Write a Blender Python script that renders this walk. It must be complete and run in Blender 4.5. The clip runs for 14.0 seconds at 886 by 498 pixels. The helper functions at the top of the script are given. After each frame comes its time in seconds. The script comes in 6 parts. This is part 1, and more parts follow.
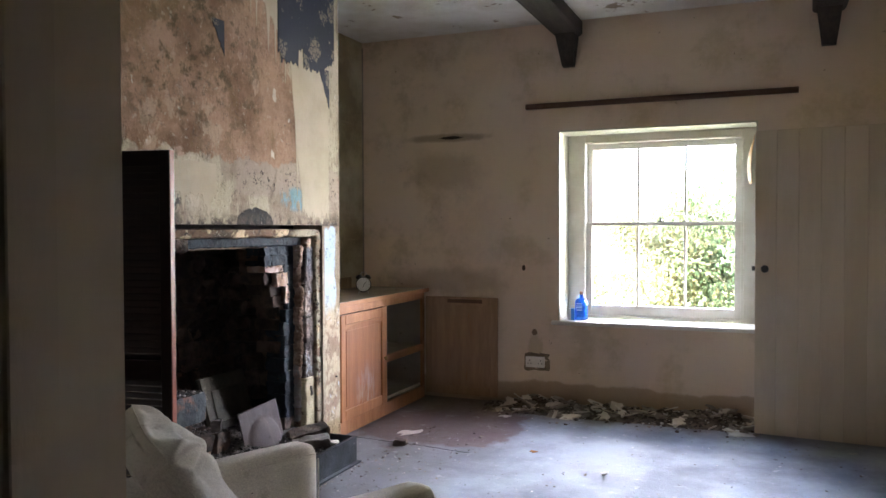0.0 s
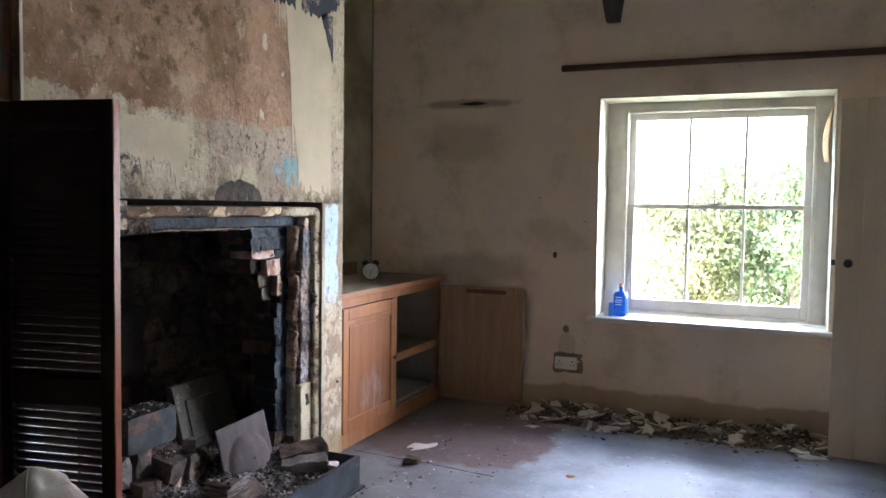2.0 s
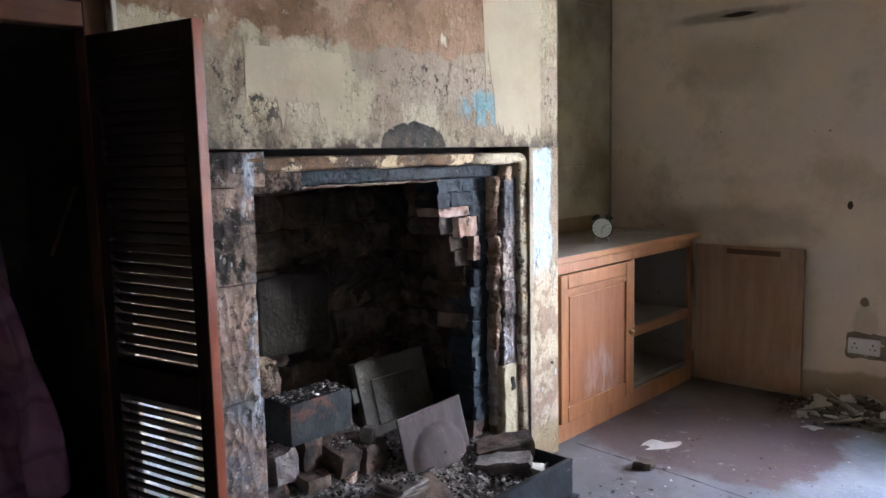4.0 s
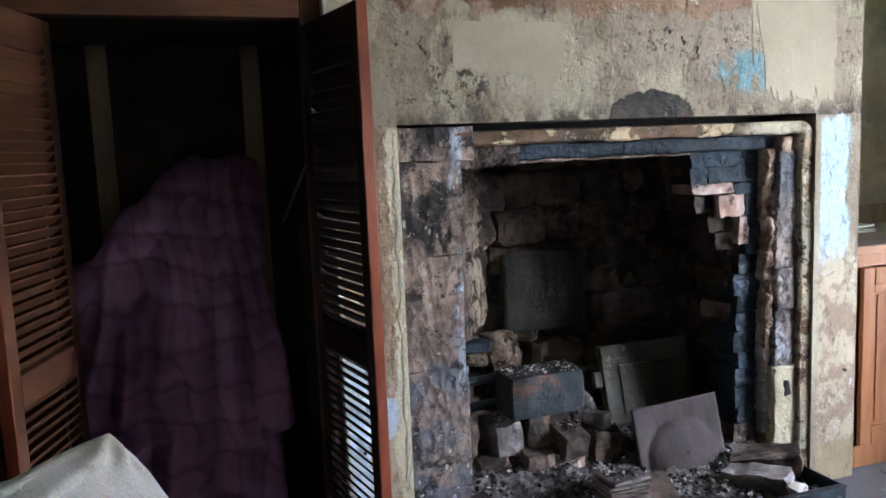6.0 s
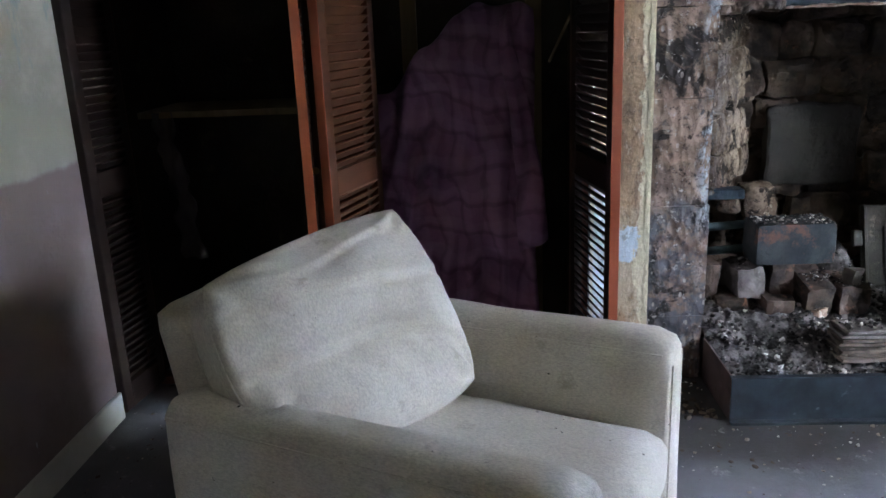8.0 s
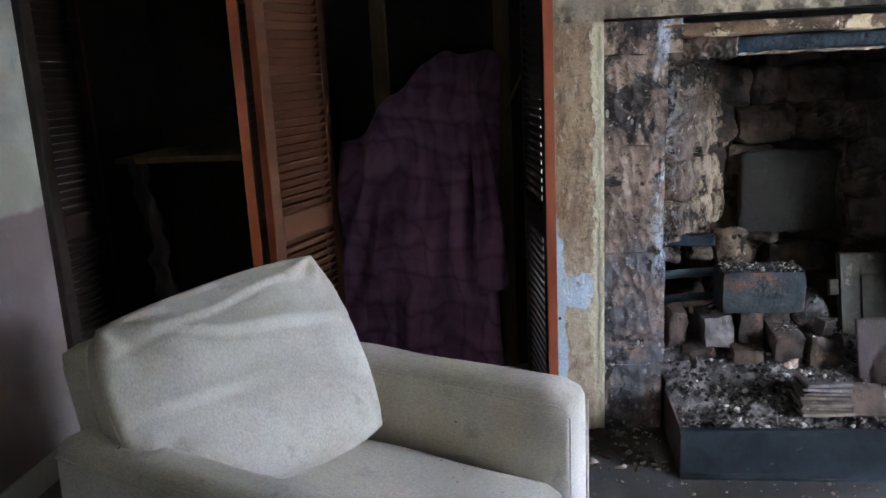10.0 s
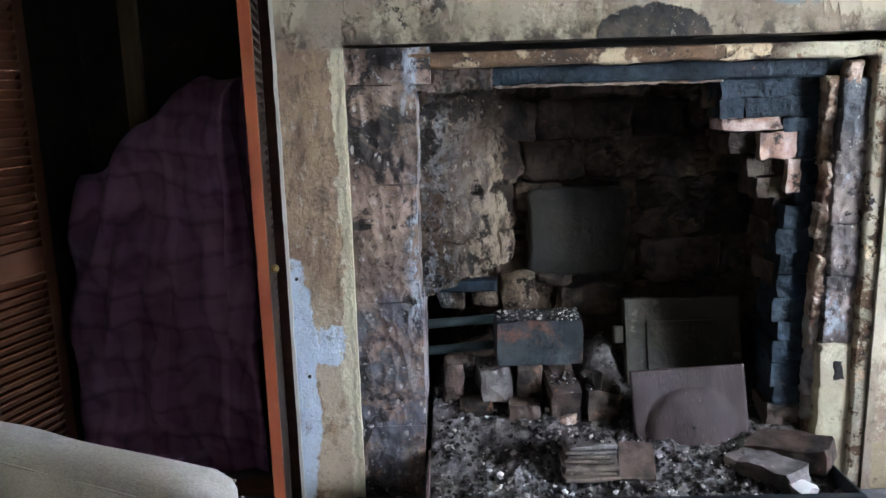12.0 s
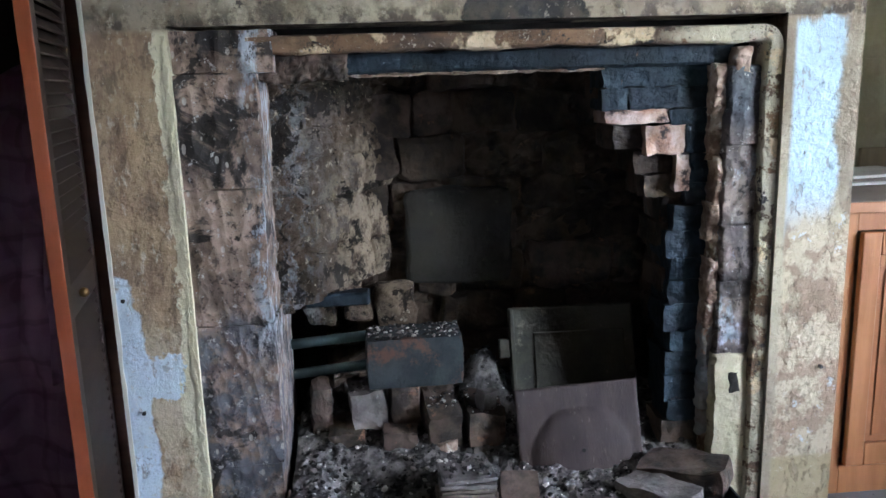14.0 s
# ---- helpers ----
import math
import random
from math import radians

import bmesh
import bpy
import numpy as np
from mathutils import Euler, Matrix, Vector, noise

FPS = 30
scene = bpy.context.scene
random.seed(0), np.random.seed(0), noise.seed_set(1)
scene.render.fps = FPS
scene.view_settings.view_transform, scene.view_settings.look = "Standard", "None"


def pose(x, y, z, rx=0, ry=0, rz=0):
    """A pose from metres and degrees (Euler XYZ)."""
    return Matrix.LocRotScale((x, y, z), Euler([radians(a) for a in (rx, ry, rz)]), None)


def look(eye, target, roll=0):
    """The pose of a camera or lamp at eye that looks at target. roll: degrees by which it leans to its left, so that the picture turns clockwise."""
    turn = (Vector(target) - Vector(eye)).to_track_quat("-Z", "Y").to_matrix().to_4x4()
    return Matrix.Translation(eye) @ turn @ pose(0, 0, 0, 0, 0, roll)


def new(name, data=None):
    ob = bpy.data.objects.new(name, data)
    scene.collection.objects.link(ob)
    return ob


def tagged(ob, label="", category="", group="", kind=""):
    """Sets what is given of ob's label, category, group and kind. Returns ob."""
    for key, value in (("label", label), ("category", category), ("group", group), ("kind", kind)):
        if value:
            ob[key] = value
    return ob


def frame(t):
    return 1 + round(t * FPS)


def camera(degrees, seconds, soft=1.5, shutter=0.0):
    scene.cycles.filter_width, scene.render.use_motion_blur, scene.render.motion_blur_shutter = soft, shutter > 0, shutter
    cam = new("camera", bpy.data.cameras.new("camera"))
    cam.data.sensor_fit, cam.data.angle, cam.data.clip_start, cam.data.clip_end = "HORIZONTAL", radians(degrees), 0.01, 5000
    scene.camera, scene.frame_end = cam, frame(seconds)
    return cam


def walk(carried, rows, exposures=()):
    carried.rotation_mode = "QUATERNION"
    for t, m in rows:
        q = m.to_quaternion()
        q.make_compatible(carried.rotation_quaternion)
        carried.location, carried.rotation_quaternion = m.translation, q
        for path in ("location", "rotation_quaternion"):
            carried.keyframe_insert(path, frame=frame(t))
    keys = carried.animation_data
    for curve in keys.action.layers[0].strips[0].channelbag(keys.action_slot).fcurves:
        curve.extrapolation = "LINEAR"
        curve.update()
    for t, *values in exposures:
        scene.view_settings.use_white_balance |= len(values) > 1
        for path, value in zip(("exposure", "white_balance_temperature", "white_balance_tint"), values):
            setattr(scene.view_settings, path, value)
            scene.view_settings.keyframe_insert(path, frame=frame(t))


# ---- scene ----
cam = camera(58.8, 14.0)
PATH = [
    (0, (0.698, 0.74, 1.328), (-0.066, 2.588, 1.28), -0.2),
    (0.5, (0.66, 0.908, 1.336), (-0.203, 2.712, 1.294), 0.9),
    (1, (0.568, 1.095, 1.331), (-0.287, 2.902, 1.271), 1.1),
    (1.5, (0.402, 1.288, 1.359), (-0.387, 3.124, 1.282), 1.0),
    (2, (0.321, 1.429, 1.346), (-0.457, 3.268, 1.239), 0.8),
    (2.5, (0.256, 1.663, 1.35), (-0.568, 3.481, 1.226), 0.8),
    (3, (0.207, 1.855, 1.338), (-0.76, 3.593, 1.137), 0.3),
    (3.5, (0.194, 2.064, 1.319), (-0.92, 3.709, 1.088), -0.5),
    (4, (0.17, 2.212, 1.33), (-1.184, 3.665, 1.094), -1.2),
    (4.2, (0.176, 2.233, 1.312), (-1.289, 3.576, 1.09), -2.0),
    (6.3, (0.487, 2.782, 1.275), (-1.442, 3.208, 0.964), -2.2),
    (6.5, (0.537, 2.817, 1.267), (-1.415, 3.071, 0.909), -2.4),
    (7, (0.626, 2.786, 1.25), (-1.33, 2.81, 0.831), -3.3),
    (7.5, (0.717, 2.773, 1.235), (-1.216, 2.703, 0.727), -2.6),
    (7.7, (0.752, 2.769, 1.23), (-1.172, 2.683, 0.689), -2.3),
    (9.8, (0.802, 3.102, 1.237), (-1.127, 2.83, 0.782), -2.9),
    (10, (0.758, 3.123, 1.238), (-1.175, 2.871, 0.79), -2.8),
    (10.5, (0.618, 3.253, 1.233), (-1.325, 3.043, 0.805), -2.5),
    (11, (0.53, 3.376, 1.232), (-1.421, 3.267, 0.804), -2.0),
    (11.5, (0.482, 3.507, 1.235), (-1.474, 3.447, 0.821), -1.6),
    (12, (0.443, 3.622, 1.237), (-1.516, 3.588, 0.837), -1.6),
    (12.5, (0.374, 3.694, 1.227), (-1.588, 3.734, 0.84), -1.9),
    (13, (0.27, 3.75, 1.234), (-1.69, 3.86, 0.851), -2.1),
    (13.5, (0.211, 3.778, 1.233), (-1.746, 3.918, 0.844), -2.0),
    (14, (0.174, 3.795, 1.213), (-1.776, 3.957, 0.8), -1.7),
]
SKY, FILL_ABOVE, FILL_SIDE = 0.15, 16.0, 11.0
LOOKS = [(0.0, 5.93, 6350, 20), (1.5, 5.85, 6200, 19), (3.0, 5.70, 6050, 18), (4.0, 6.10, 6000, 18), (6.5, 6.0, 5750, 13), (7.5, 6.0, 5700, 13), (11.0, 5.97, 5750, 13), (12.5, 5.92, 5720, 12), (14.0, 5.75, 5650, 11)]
walk(cam, [(t, look(eye, target, roll)) for t, eye, target, roll in PATH], LOOKS)

# ---- world, sun, added fill through the window ----
world = bpy.data.worlds.new("sky")
scene.world = world
world.use_nodes = True
wn = world.node_tree.nodes
sky = wn.new("ShaderNodeTexSky")
sky.sky_type, sky.sun_disc = "NISHITA", False
sky.sun_elevation, sky.sun_rotation = radians(38), radians(150)
sky.air_density, sky.dust_density = 1.0, 4.0
wn["Background"].inputs["Strength"].default_value = SKY
world.node_tree.links.new(sky.outputs[0], wn["Background"].inputs["Color"])

sun = new("sun", bpy.data.lights.new("sun", "SUN"))
sun.data.energy, sun.data.angle, sun.data.color = 2.4, radians(12), (1, 0.96, 0.9)
sun.matrix_world = look((4, -6, 8), (0, 0, 0))

def fill_lamp(name, eye, target, w, h, watts):
    """An added area lamp, unseen beyond the window's edge, that stands in for bright sky."""
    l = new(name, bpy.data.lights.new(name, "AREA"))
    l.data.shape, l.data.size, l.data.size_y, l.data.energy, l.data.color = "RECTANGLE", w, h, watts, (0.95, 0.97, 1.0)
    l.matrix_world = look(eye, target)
# two added lamps out of view that brighten the room through the window
fill_lamp("sky_fill_above", (-0.06, 11.0, 3.6), (-0.3, 4.0, 0.8), 4.0, 2.0, FILL_ABOVE)
fill_lamp("sky_fill_side", (1.75, 9.0, 1.9), (-0.8, 3.0, 0.7), 1.8, 3.0, FILL_SIDE)

# ---- materials ----
class Nodes:
    """A short way to write node materials."""
    def __init__(self, name):
        self.mat = bpy.data.materials.new(name)
        self.mat.use_nodes = True
        self.t = self.mat.node_tree
        self.b = self.t.nodes["Principled BSDF"]
        tc = self.t.nodes.new("ShaderNodeTexCoord")
        oi = self.t.nodes.new("ShaderNodeObjectInfo")
        sc = self.t.nodes.new("ShaderNodeVectorMath")
        sc.operation = "SCALE"
        sc.inputs[0].default_value = (17.0, 31.0, 23.0)
        self.t.links.new(oi.outputs["Random"], sc.inputs["Scale"])
        ad = self.t.nodes.new("ShaderNodeVectorMath")
        self.t.links.new(tc.outputs["Object"], ad.inputs[0])
        self.t.links.new(sc.outputs[0], ad.inputs[1])
        self.co, self.obj, self.rnd = ad.outputs[0], tc.outputs["Object"], oi.outputs["Random"]
        self.geo = self.t.nodes.new("ShaderNodeNewGeometry")
        self.pos = self.geo.outputs["Position"]

    def link(self, a, b):
        self.t.links.new(a, b)

    def put(self, v, socket):
        if hasattr(v, "links"):
            self.link(v, socket)
        elif isinstance(v, tuple) and len(v) == 3 and socket.type == "RGBA":
            socket.default_value = (*v, 1)
        else:
            socket.default_value = v

    def noise(self, scale, detail=6, rough=0.6, vec=None, stretch=None, distort=0.0):
        n = self.t.nodes.new("ShaderNodeTexNoise")
        v = vec or self.co
        if stretch:
            m = self.t.nodes.new("ShaderNodeMapping")
            m.inputs["Scale"].default_value = stretch
            self.link(v, m.inputs[0])
            v = m.outputs[0]
        self.link(v, n.inputs["Vector"])
        n.inputs["Scale"].default_value, n.inputs["Detail"].default_value = scale, detail
        n.inputs["Roughness"].default_value, n.inputs["Distortion"].default_value = rough, distort
        return n.outputs[0]

    def voronoi(self, scale, vec=None, feature="F1"):
        n = self.t.nodes.new("ShaderNodeTexVoronoi")
        n.feature = feature
        self.link(vec or self.co, n.inputs["Vector"])
        n.inputs["Scale"].default_value = scale
        return n.outputs["Distance"]

    def step(self, v, lo, hi, a=0.0, b=1.0):
        n = self.t.nodes.new("ShaderNodeMapRange")
        n.interpolation_type = "SMOOTHSTEP"
        self.put(v, n.inputs["Value"])
        n.inputs["From Min"].default_value, n.inputs["From Max"].default_value = lo, hi
        n.inputs["To Min"].default_value, n.inputs["To Max"].default_value = a, b
        return n.outputs[0]

    def math(self, op, a, b=0.0):
        n = self.t.nodes.new("ShaderNodeMath")
        n.operation = op
        self.put(a, n.inputs[0])
        self.put(b, n.inputs[1])
        return n.outputs[0]

    def mix(self, f, a, b, mode="MIX"):
        n = self.t.nodes.new("ShaderNodeMix")
        n.data_type, n.blend_type = "RGBA", mode
        self.put(f, n.inputs["Factor"])
        self.put(a, n.inputs[6])
        self.put(b, n.inputs[7])
        return n.outputs[2]

    def xyz(self, vec=None):
        n = self.t.nodes.new("ShaderNodeSeparateXYZ")
        self.link(vec or self.pos, n.inputs[0])
        return n.outputs

    def blob(self, y, z, ry, rz, soft=0.5, wob=0.35, scale=7.0, axis=1):
        """A ragged patch round (y, z) on a wall that faces x, or round (x, z) with axis 0."""
        p = self.xyz()
        a = self.math("DIVIDE", self.math("SUBTRACT", p[axis], y), ry)
        b = self.math("DIVIDE", self.math("SUBTRACT", p[2], z), rz)
        r = self.math("SQRT", self.math("ADD", self.math("MULTIPLY", a, a), self.math("MULTIPLY", b, b)))
        n = self.math("MULTIPLY", self.math("SUBTRACT", self.noise(scale, 8, 0.65, self.pos), 0.5), wob * 4)
        return self.step(self.math("ADD", r, n), 1.0 + soft / 2, 1.0 - soft / 2)

    def grit(self, c, dark, light, scale=42.0, amount=0.8):
        """Sharp crumbs and pits: clustered dark and pale specks of two sizes."""
        where = self.step(self.noise(scale * 0.16, 5, 0.65, self.pos), 0.36, 0.6)
        for s, lo in ((scale, 0.575), (scale * 2.3, 0.59)):
            d = self.math("MULTIPLY", self.step(self.noise(s, 7, 0.75, self.pos), lo, lo + 0.03), where)
            c = self.mix(self.math("MULTIPLY", d, amount), c, dark)
            l = self.step(self.noise(s * 0.83, 7, 0.75, self.obj), lo + 0.035, lo + 0.06)
            c = self.mix(self.math("MULTIPLY", l, amount), c, light)
        return c

    def finish(self, colour, rough=0.85, bump=None, height=0.004, metallic=0.0, spec=0.4):
        self.put(colour, self.b.inputs["Base Color"])
        self.put(rough, self.b.inputs["Roughness"])
        self.b.inputs["Metallic"].default_value = metallic
        self.b.inputs["Specular IOR Level"].default_value = spec
        if bump is not None:
            n = self.t.nodes.new("ShaderNodeBump")
            n.inputs["Distance"].default_value = height
            self.link(bump, n.inputs["Height"])
            self.link(n.outputs[0], self.b.inputs["Normal"])
        return self.mat


def simple(name, c1, c2, scale=6.0, c3=None, s3=18.0, lo=0.55, rough=0.85, height=0.003, bscale=60.0, stretch=None, metallic=0.0, spec=0.4, vary=0.0):
    m = Nodes(name)
    c = m.mix(m.step(m.noise(scale, 7, 0.62, stretch=stretch), 0.35, 0.65), c1, c2)
    if c3:
        c = m.mix(m.step(m.noise(s3, 8, 0.7, stretch=stretch), lo, lo + 0.1), c, c3)
    if vary:
        c = m.mix(m.math("MULTIPLY", m.rnd, vary), c, (0.02, 0.018, 0.016))
    h = m.math("ADD", m.noise(bscale, 5, 0.7, stretch=stretch), m.math("MULTIPLY", m.noise(scale * 2, 4), 1.5))
    return m.finish(c, rough, h, height, metallic, spec)


WHITE = simple("white_gloss_paint", (0.66, 0.64, 0.57), (0.58, 0.55, 0.47), 5, (0.5, 0.45, 0.36), 25, 0.66, 0.4, 0.0008)
REVEAL = simple("white_reveal_paint", (0.56, 0.53, 0.43), (0.46, 0.42, 0.32), 4, (0.35, 0.27, 0.16), 22, 0.68, 0.6, 0.002)
CREAM_DOOR = simple("cream_door_paint", (0.60, 0.50, 0.375), (0.52, 0.425, 0.31), 3, (0.38, 0.29, 0.2), 30, 0.68, 0.5, 0.001, stretch=(1, 1, 0.25))
DARK_TIMBER = simple("dark_stained_timber", (0.035, 0.026, 0.022), (0.06, 0.045, 0.035), 8, None, rough=0.6, height=0.003, stretch=(3, 0.4, 3))
ROD_WOOD = simple("brown_rod_wood", (0.085, 0.045, 0.03), (0.12, 0.065, 0.045), 8, None, rough=0.55, height=0.001, stretch=(0.3, 4, 4))
RED_EDGE = simple("red_brown_varnish", (0.30, 0.075, 0.03), (0.24, 0.055, 0.022), 6, (0.16, 0.04, 0.02), 16, 0.66, 0.35, 0.0006, stretch=(4, 4, 0.3))
# darker copy of the louvre wood: dirt, plus shade put into the colour
LOUVRE_SHADE = simple("dirty_shaded_louvre_wood", (0.034, 0.020, 0.014), (0.022, 0.013, 0.010), 5, (0.07, 0.05, 0.036), 22, 0.68, 0.5, 0.0008, stretch=(1, 1, 5))
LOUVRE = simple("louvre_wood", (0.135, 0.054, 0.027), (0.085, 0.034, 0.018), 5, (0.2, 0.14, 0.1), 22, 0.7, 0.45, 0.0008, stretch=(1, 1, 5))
PINE = simple("varnished_pine", (0.43, 0.19, 0.078), (0.34, 0.14, 0.055), 5, (0.25, 0.10, 0.04), 9, 0.62, 0.42, 0.0008, stretch=(5, 5, 0.5))
PINE_H = simple("varnished_pine_rail", (0.44, 0.20, 0.082), (0.35, 0.145, 0.058), 5, (0.21, 0.085, 0.035), 9, 0.62, 0.42, 0.0008, stretch=(5, 0.5, 5))
PLY = simple("pale_plywood", (0.36, 0.225, 0.135), (0.28, 0.17, 0.10), 4, (0.31, 0.155, 0.065), 8, 0.6, 0.6, 0.001, stretch=(4, 4, 0.6))
DUSTY = simple("dusty_board", (0.24, 0.2, 0.165), (0.31, 0.27, 0.225), 4, (0.14, 0.1, 0.07), 14, 0.62, 0.8, 0.001)
STEEL_TRAY = simple("sooty_blue_steel", (0.038, 0.05, 0.062), (0.014, 0.018, 0.022), 5, (0.2, 0.22, 0.24), 16, 0.63, 0.5, 0.002, metallic=0.2)
SOOT = simple("black_soot", (0.012, 0.011, 0.010), (0.03, 0.027, 0.024), 8, (0.07, 0.06, 0.05), 14, 0.66, 0.95, 0.004)
ASH = simple("ash_and_cinders", (0.06, 0.056, 0.052), (0.23, 0.21, 0.198), 26, (0.42, 0.39, 0.36), 64, 0.64, 0.95, 0.010, 90)
SOOT_BRICK = simple("sooted_brick", (0.17, 0.12, 0.092), (0.045, 0.037, 0.032), 11, (0.36, 0.19, 0.12), 15, 0.61, 0.92, 0.006, vary=0.4)
BLUE_BRICK = simple("blue_painted_brick", (0.027, 0.042, 0.056), (0.012, 0.018, 0.024), 14, (0.42, 0.20, 0.11), 17, 0.65, 0.66, 0.006, 50, spec=0.25)
BROKEN_BRICK = simple("broken_red_brick", (0.50, 0.37, 0.28), (0.20, 0.125, 0.09), 21, (0.64, 0.56, 0.47), 23, 0.54, 0.95, 0.008)
BARE_BRICK = simple("bare_pinkish_brick", (0.54, 0.43, 0.38), (0.33, 0.19, 0.13), 13, (0.05, 0.04, 0.037), 16, 0.54, 0.95, 0.006)
FIRE_STONE = simple("fireback_stone", (0.155, 0.110, 0.076), (0.040, 0.030, 0.023), 7, (0.32, 0.20, 0.12), 11, 0.60, 0.95, 0.010, 40, vary=0.5)
GREY_SLAB = simple("grey_mortar_slab", (0.040, 0.035, 0.027), (0.021, 0.0185, 0.015), 5, (0.062, 0.054, 0.041), 14, 0.58, 0.95, 0.006)
GREY_SLAB_PALE = simple("pale_blue_grey_mortar", (0.42, 0.42, 0.42), (0.27, 0.22, 0.19), 10, (0.5, 0.25, 0.17), 15, 0.6, 0.9, 0.006)
PLATE = simple("rusty_purple_plate", (0.066, 0.046, 0.043), (0.044, 0.031, 0.029), 6, (0.13, 0.10, 0.09), 34, 0.6, 0.7, 0.002, stretch=(3, 3, 0.7), spec=0.3)
OVEN = simple("grimy_oven_door", (0.036, 0.033, 0.024), (0.078, 0.07, 0.05), 7, (0.19, 0.175, 0.125), 12, 0.6, 0.75, 0.003)
PAPER = simple("white_paper", (0.72, 0.7, 0.66), (0.6, 0.57, 0.52), 12, None, rough=0.9, height=0.002)
RUBBLE = simple("fallen_plaster", (0.48, 0.42, 0.35), (0.24, 0.19, 0.145), 14, (0.62, 0.57, 0.5), 22, 0.6, 0.95, 0.006, vary=0.45)
RUBBLE_DK = simple("damp_rubble", (0.07, 0.055, 0.042), (0.2, 0.155, 0.115), 12, None, rough=0.95, height=0.006)
BLACK_METAL = simple("black_metal", (0.02, 0.02, 0.022), (0.035, 0.034, 0.034), 10, None, rough=0.35, height=0.0004)
STEEL = simple("bright_steel", (0.6, 0.6, 0.6), (0.5, 0.5, 0.5), 10, None, rough=0.3, height=0.0003, metallic=1.0)
BRASS = simple("dull_brass", (0.45, 0.32, 0.13), (0.33, 0.22, 0.09), 10, None, rough=0.4, height=0.0003, metallic=1.0)
DIAL = simple("clock_dial", (0.72, 0.76, 0.78), (0.66, 0.7, 0.72), 8, None, rough=0.5, height=0.0002)
SOCKET_W = simple("white_plastic", (0.75, 0.73, 0.7), (0.66, 0.64, 0.6), 14, None, rough=0.4, height=0.0004)


def make_plaster():
    """Buff distemper on the window wall and the alcove, with damp bloom, mould and a painted cabinet shadow."""
    m = Nodes("buff_damp_plaster")
    p = m.xyz()
    c = m.mix(m.step(m.noise(0.9, 6, 0.6, m.pos), 0.35, 0.68), (0.66, 0.535, 0.405), (0.7, 0.565, 0.46))
    c = m.mix(m.step(m.noise(2.4, 8, 0.65, m.pos), 0.50, 0.70), c, (0.54, 0.43, 0.31))
    corner = m.step(p[0], -0.9, -2.2)
    mould = m.math("MULTIPLY", m.step(m.noise(3.6, 9, 0.7, m.pos), 0.46, 0.66), corner)
    c = m.mix(m.math("MULTIPLY", mould, 0.42), c, (0.26, 0.21, 0.135))
    low = m.step(m.math("ADD", p[2], m.math("MULTIPLY", m.noise(2.5, 6, 0.6, m.pos), 0.16)), 0.26, 0.235)
    c = m.mix(m.math("MULTIPLY", low, 0.75), c, (0.34, 0.24, 0.15))
    specks = m.step(m.noise(26, 4, 0.6, m.pos), 0.715, 0.75)
    c = m.mix(m.math("MULTIPLY", specks, 0.7), c, (0.13, 0.095, 0.07))
    pale = m.step(m.noise(7, 7, 0.7, m.pos), 0.64, 0.72)
    c = m.mix(m.math("MULTIPLY", pale, 0.35), c, (0.58, 0.5, 0.41))
    c = m.mix(m.math("MULTIPLY", m.blob(-1.65, 2.055, 0.33, 0.03, 0.8, 0.3, 9, 0), 0.6), c, (0.16, 0.12, 0.085))
    c = m.mix(m.blob(-1.62, 2.055, 0.09, 0.012, 0.5, 0.35, 16, 0), c, (0.03, 0.025, 0.02))
    c = m.mix(m.math("MULTIPLY", m.blob(-1.7, 1.8, 0.28, 0.14, 1.0, 0.4, 5, 0), 0.35), c, (0.2, 0.155, 0.1))
    c = m.mix(m.blob(-1.023, 1.038, 0.014, 0.024, 0.3, 0.2, 30, 0), c, (0.06, 0.04, 0.03))
    c = m.mix(m.math("MULTIPLY", m.blob(-0.93, 0.44, 0.055, 0.10, 0.4, 0.3, 16, 0), 0.8), c, (0.5, 0.41, 0.29))
    c = m.mix(m.blob(-0.94, 0.55, 0.022, 0.022, 0.4, 0.3, 30, 0), c, (0.2, 0.14, 0.1))
    # cabinet's shadow painted on the wall above it
    c = m.mix(m.math("MULTIPLY", m.blob(-1.6, 0.92, 0.42, 0.11, 0.9, 0.35, 6, 0), 0.45), c, (0.19, 0.15, 0.10))
    h = m.math("ADD", m.noise(70, 4, 0.7, m.pos), m.math("MULTIPLY", m.noise(6, 6, 0.6, m.pos), 4.0))
    return m.finish(c, 0.92, h, 0.0035, spec=0.25)


def make_alcove():
    m = Nodes("mildewed_alcove_paper")
    c = m.mix(m.step(m.noise(1.8, 7, 0.65, m.pos), 0.36, 0.62), (0.46, 0.40, 0.27), (0.25, 0.21, 0.13))
    c = m.mix(m.step(m.noise(5, 8, 0.7, m.pos), 0.6, 0.68), c, (0.44, 0.36, 0.24))
    return m.finish(c, 0.92, m.noise(30, 5, 0.7, m.pos), 0.004, spec=0.25)


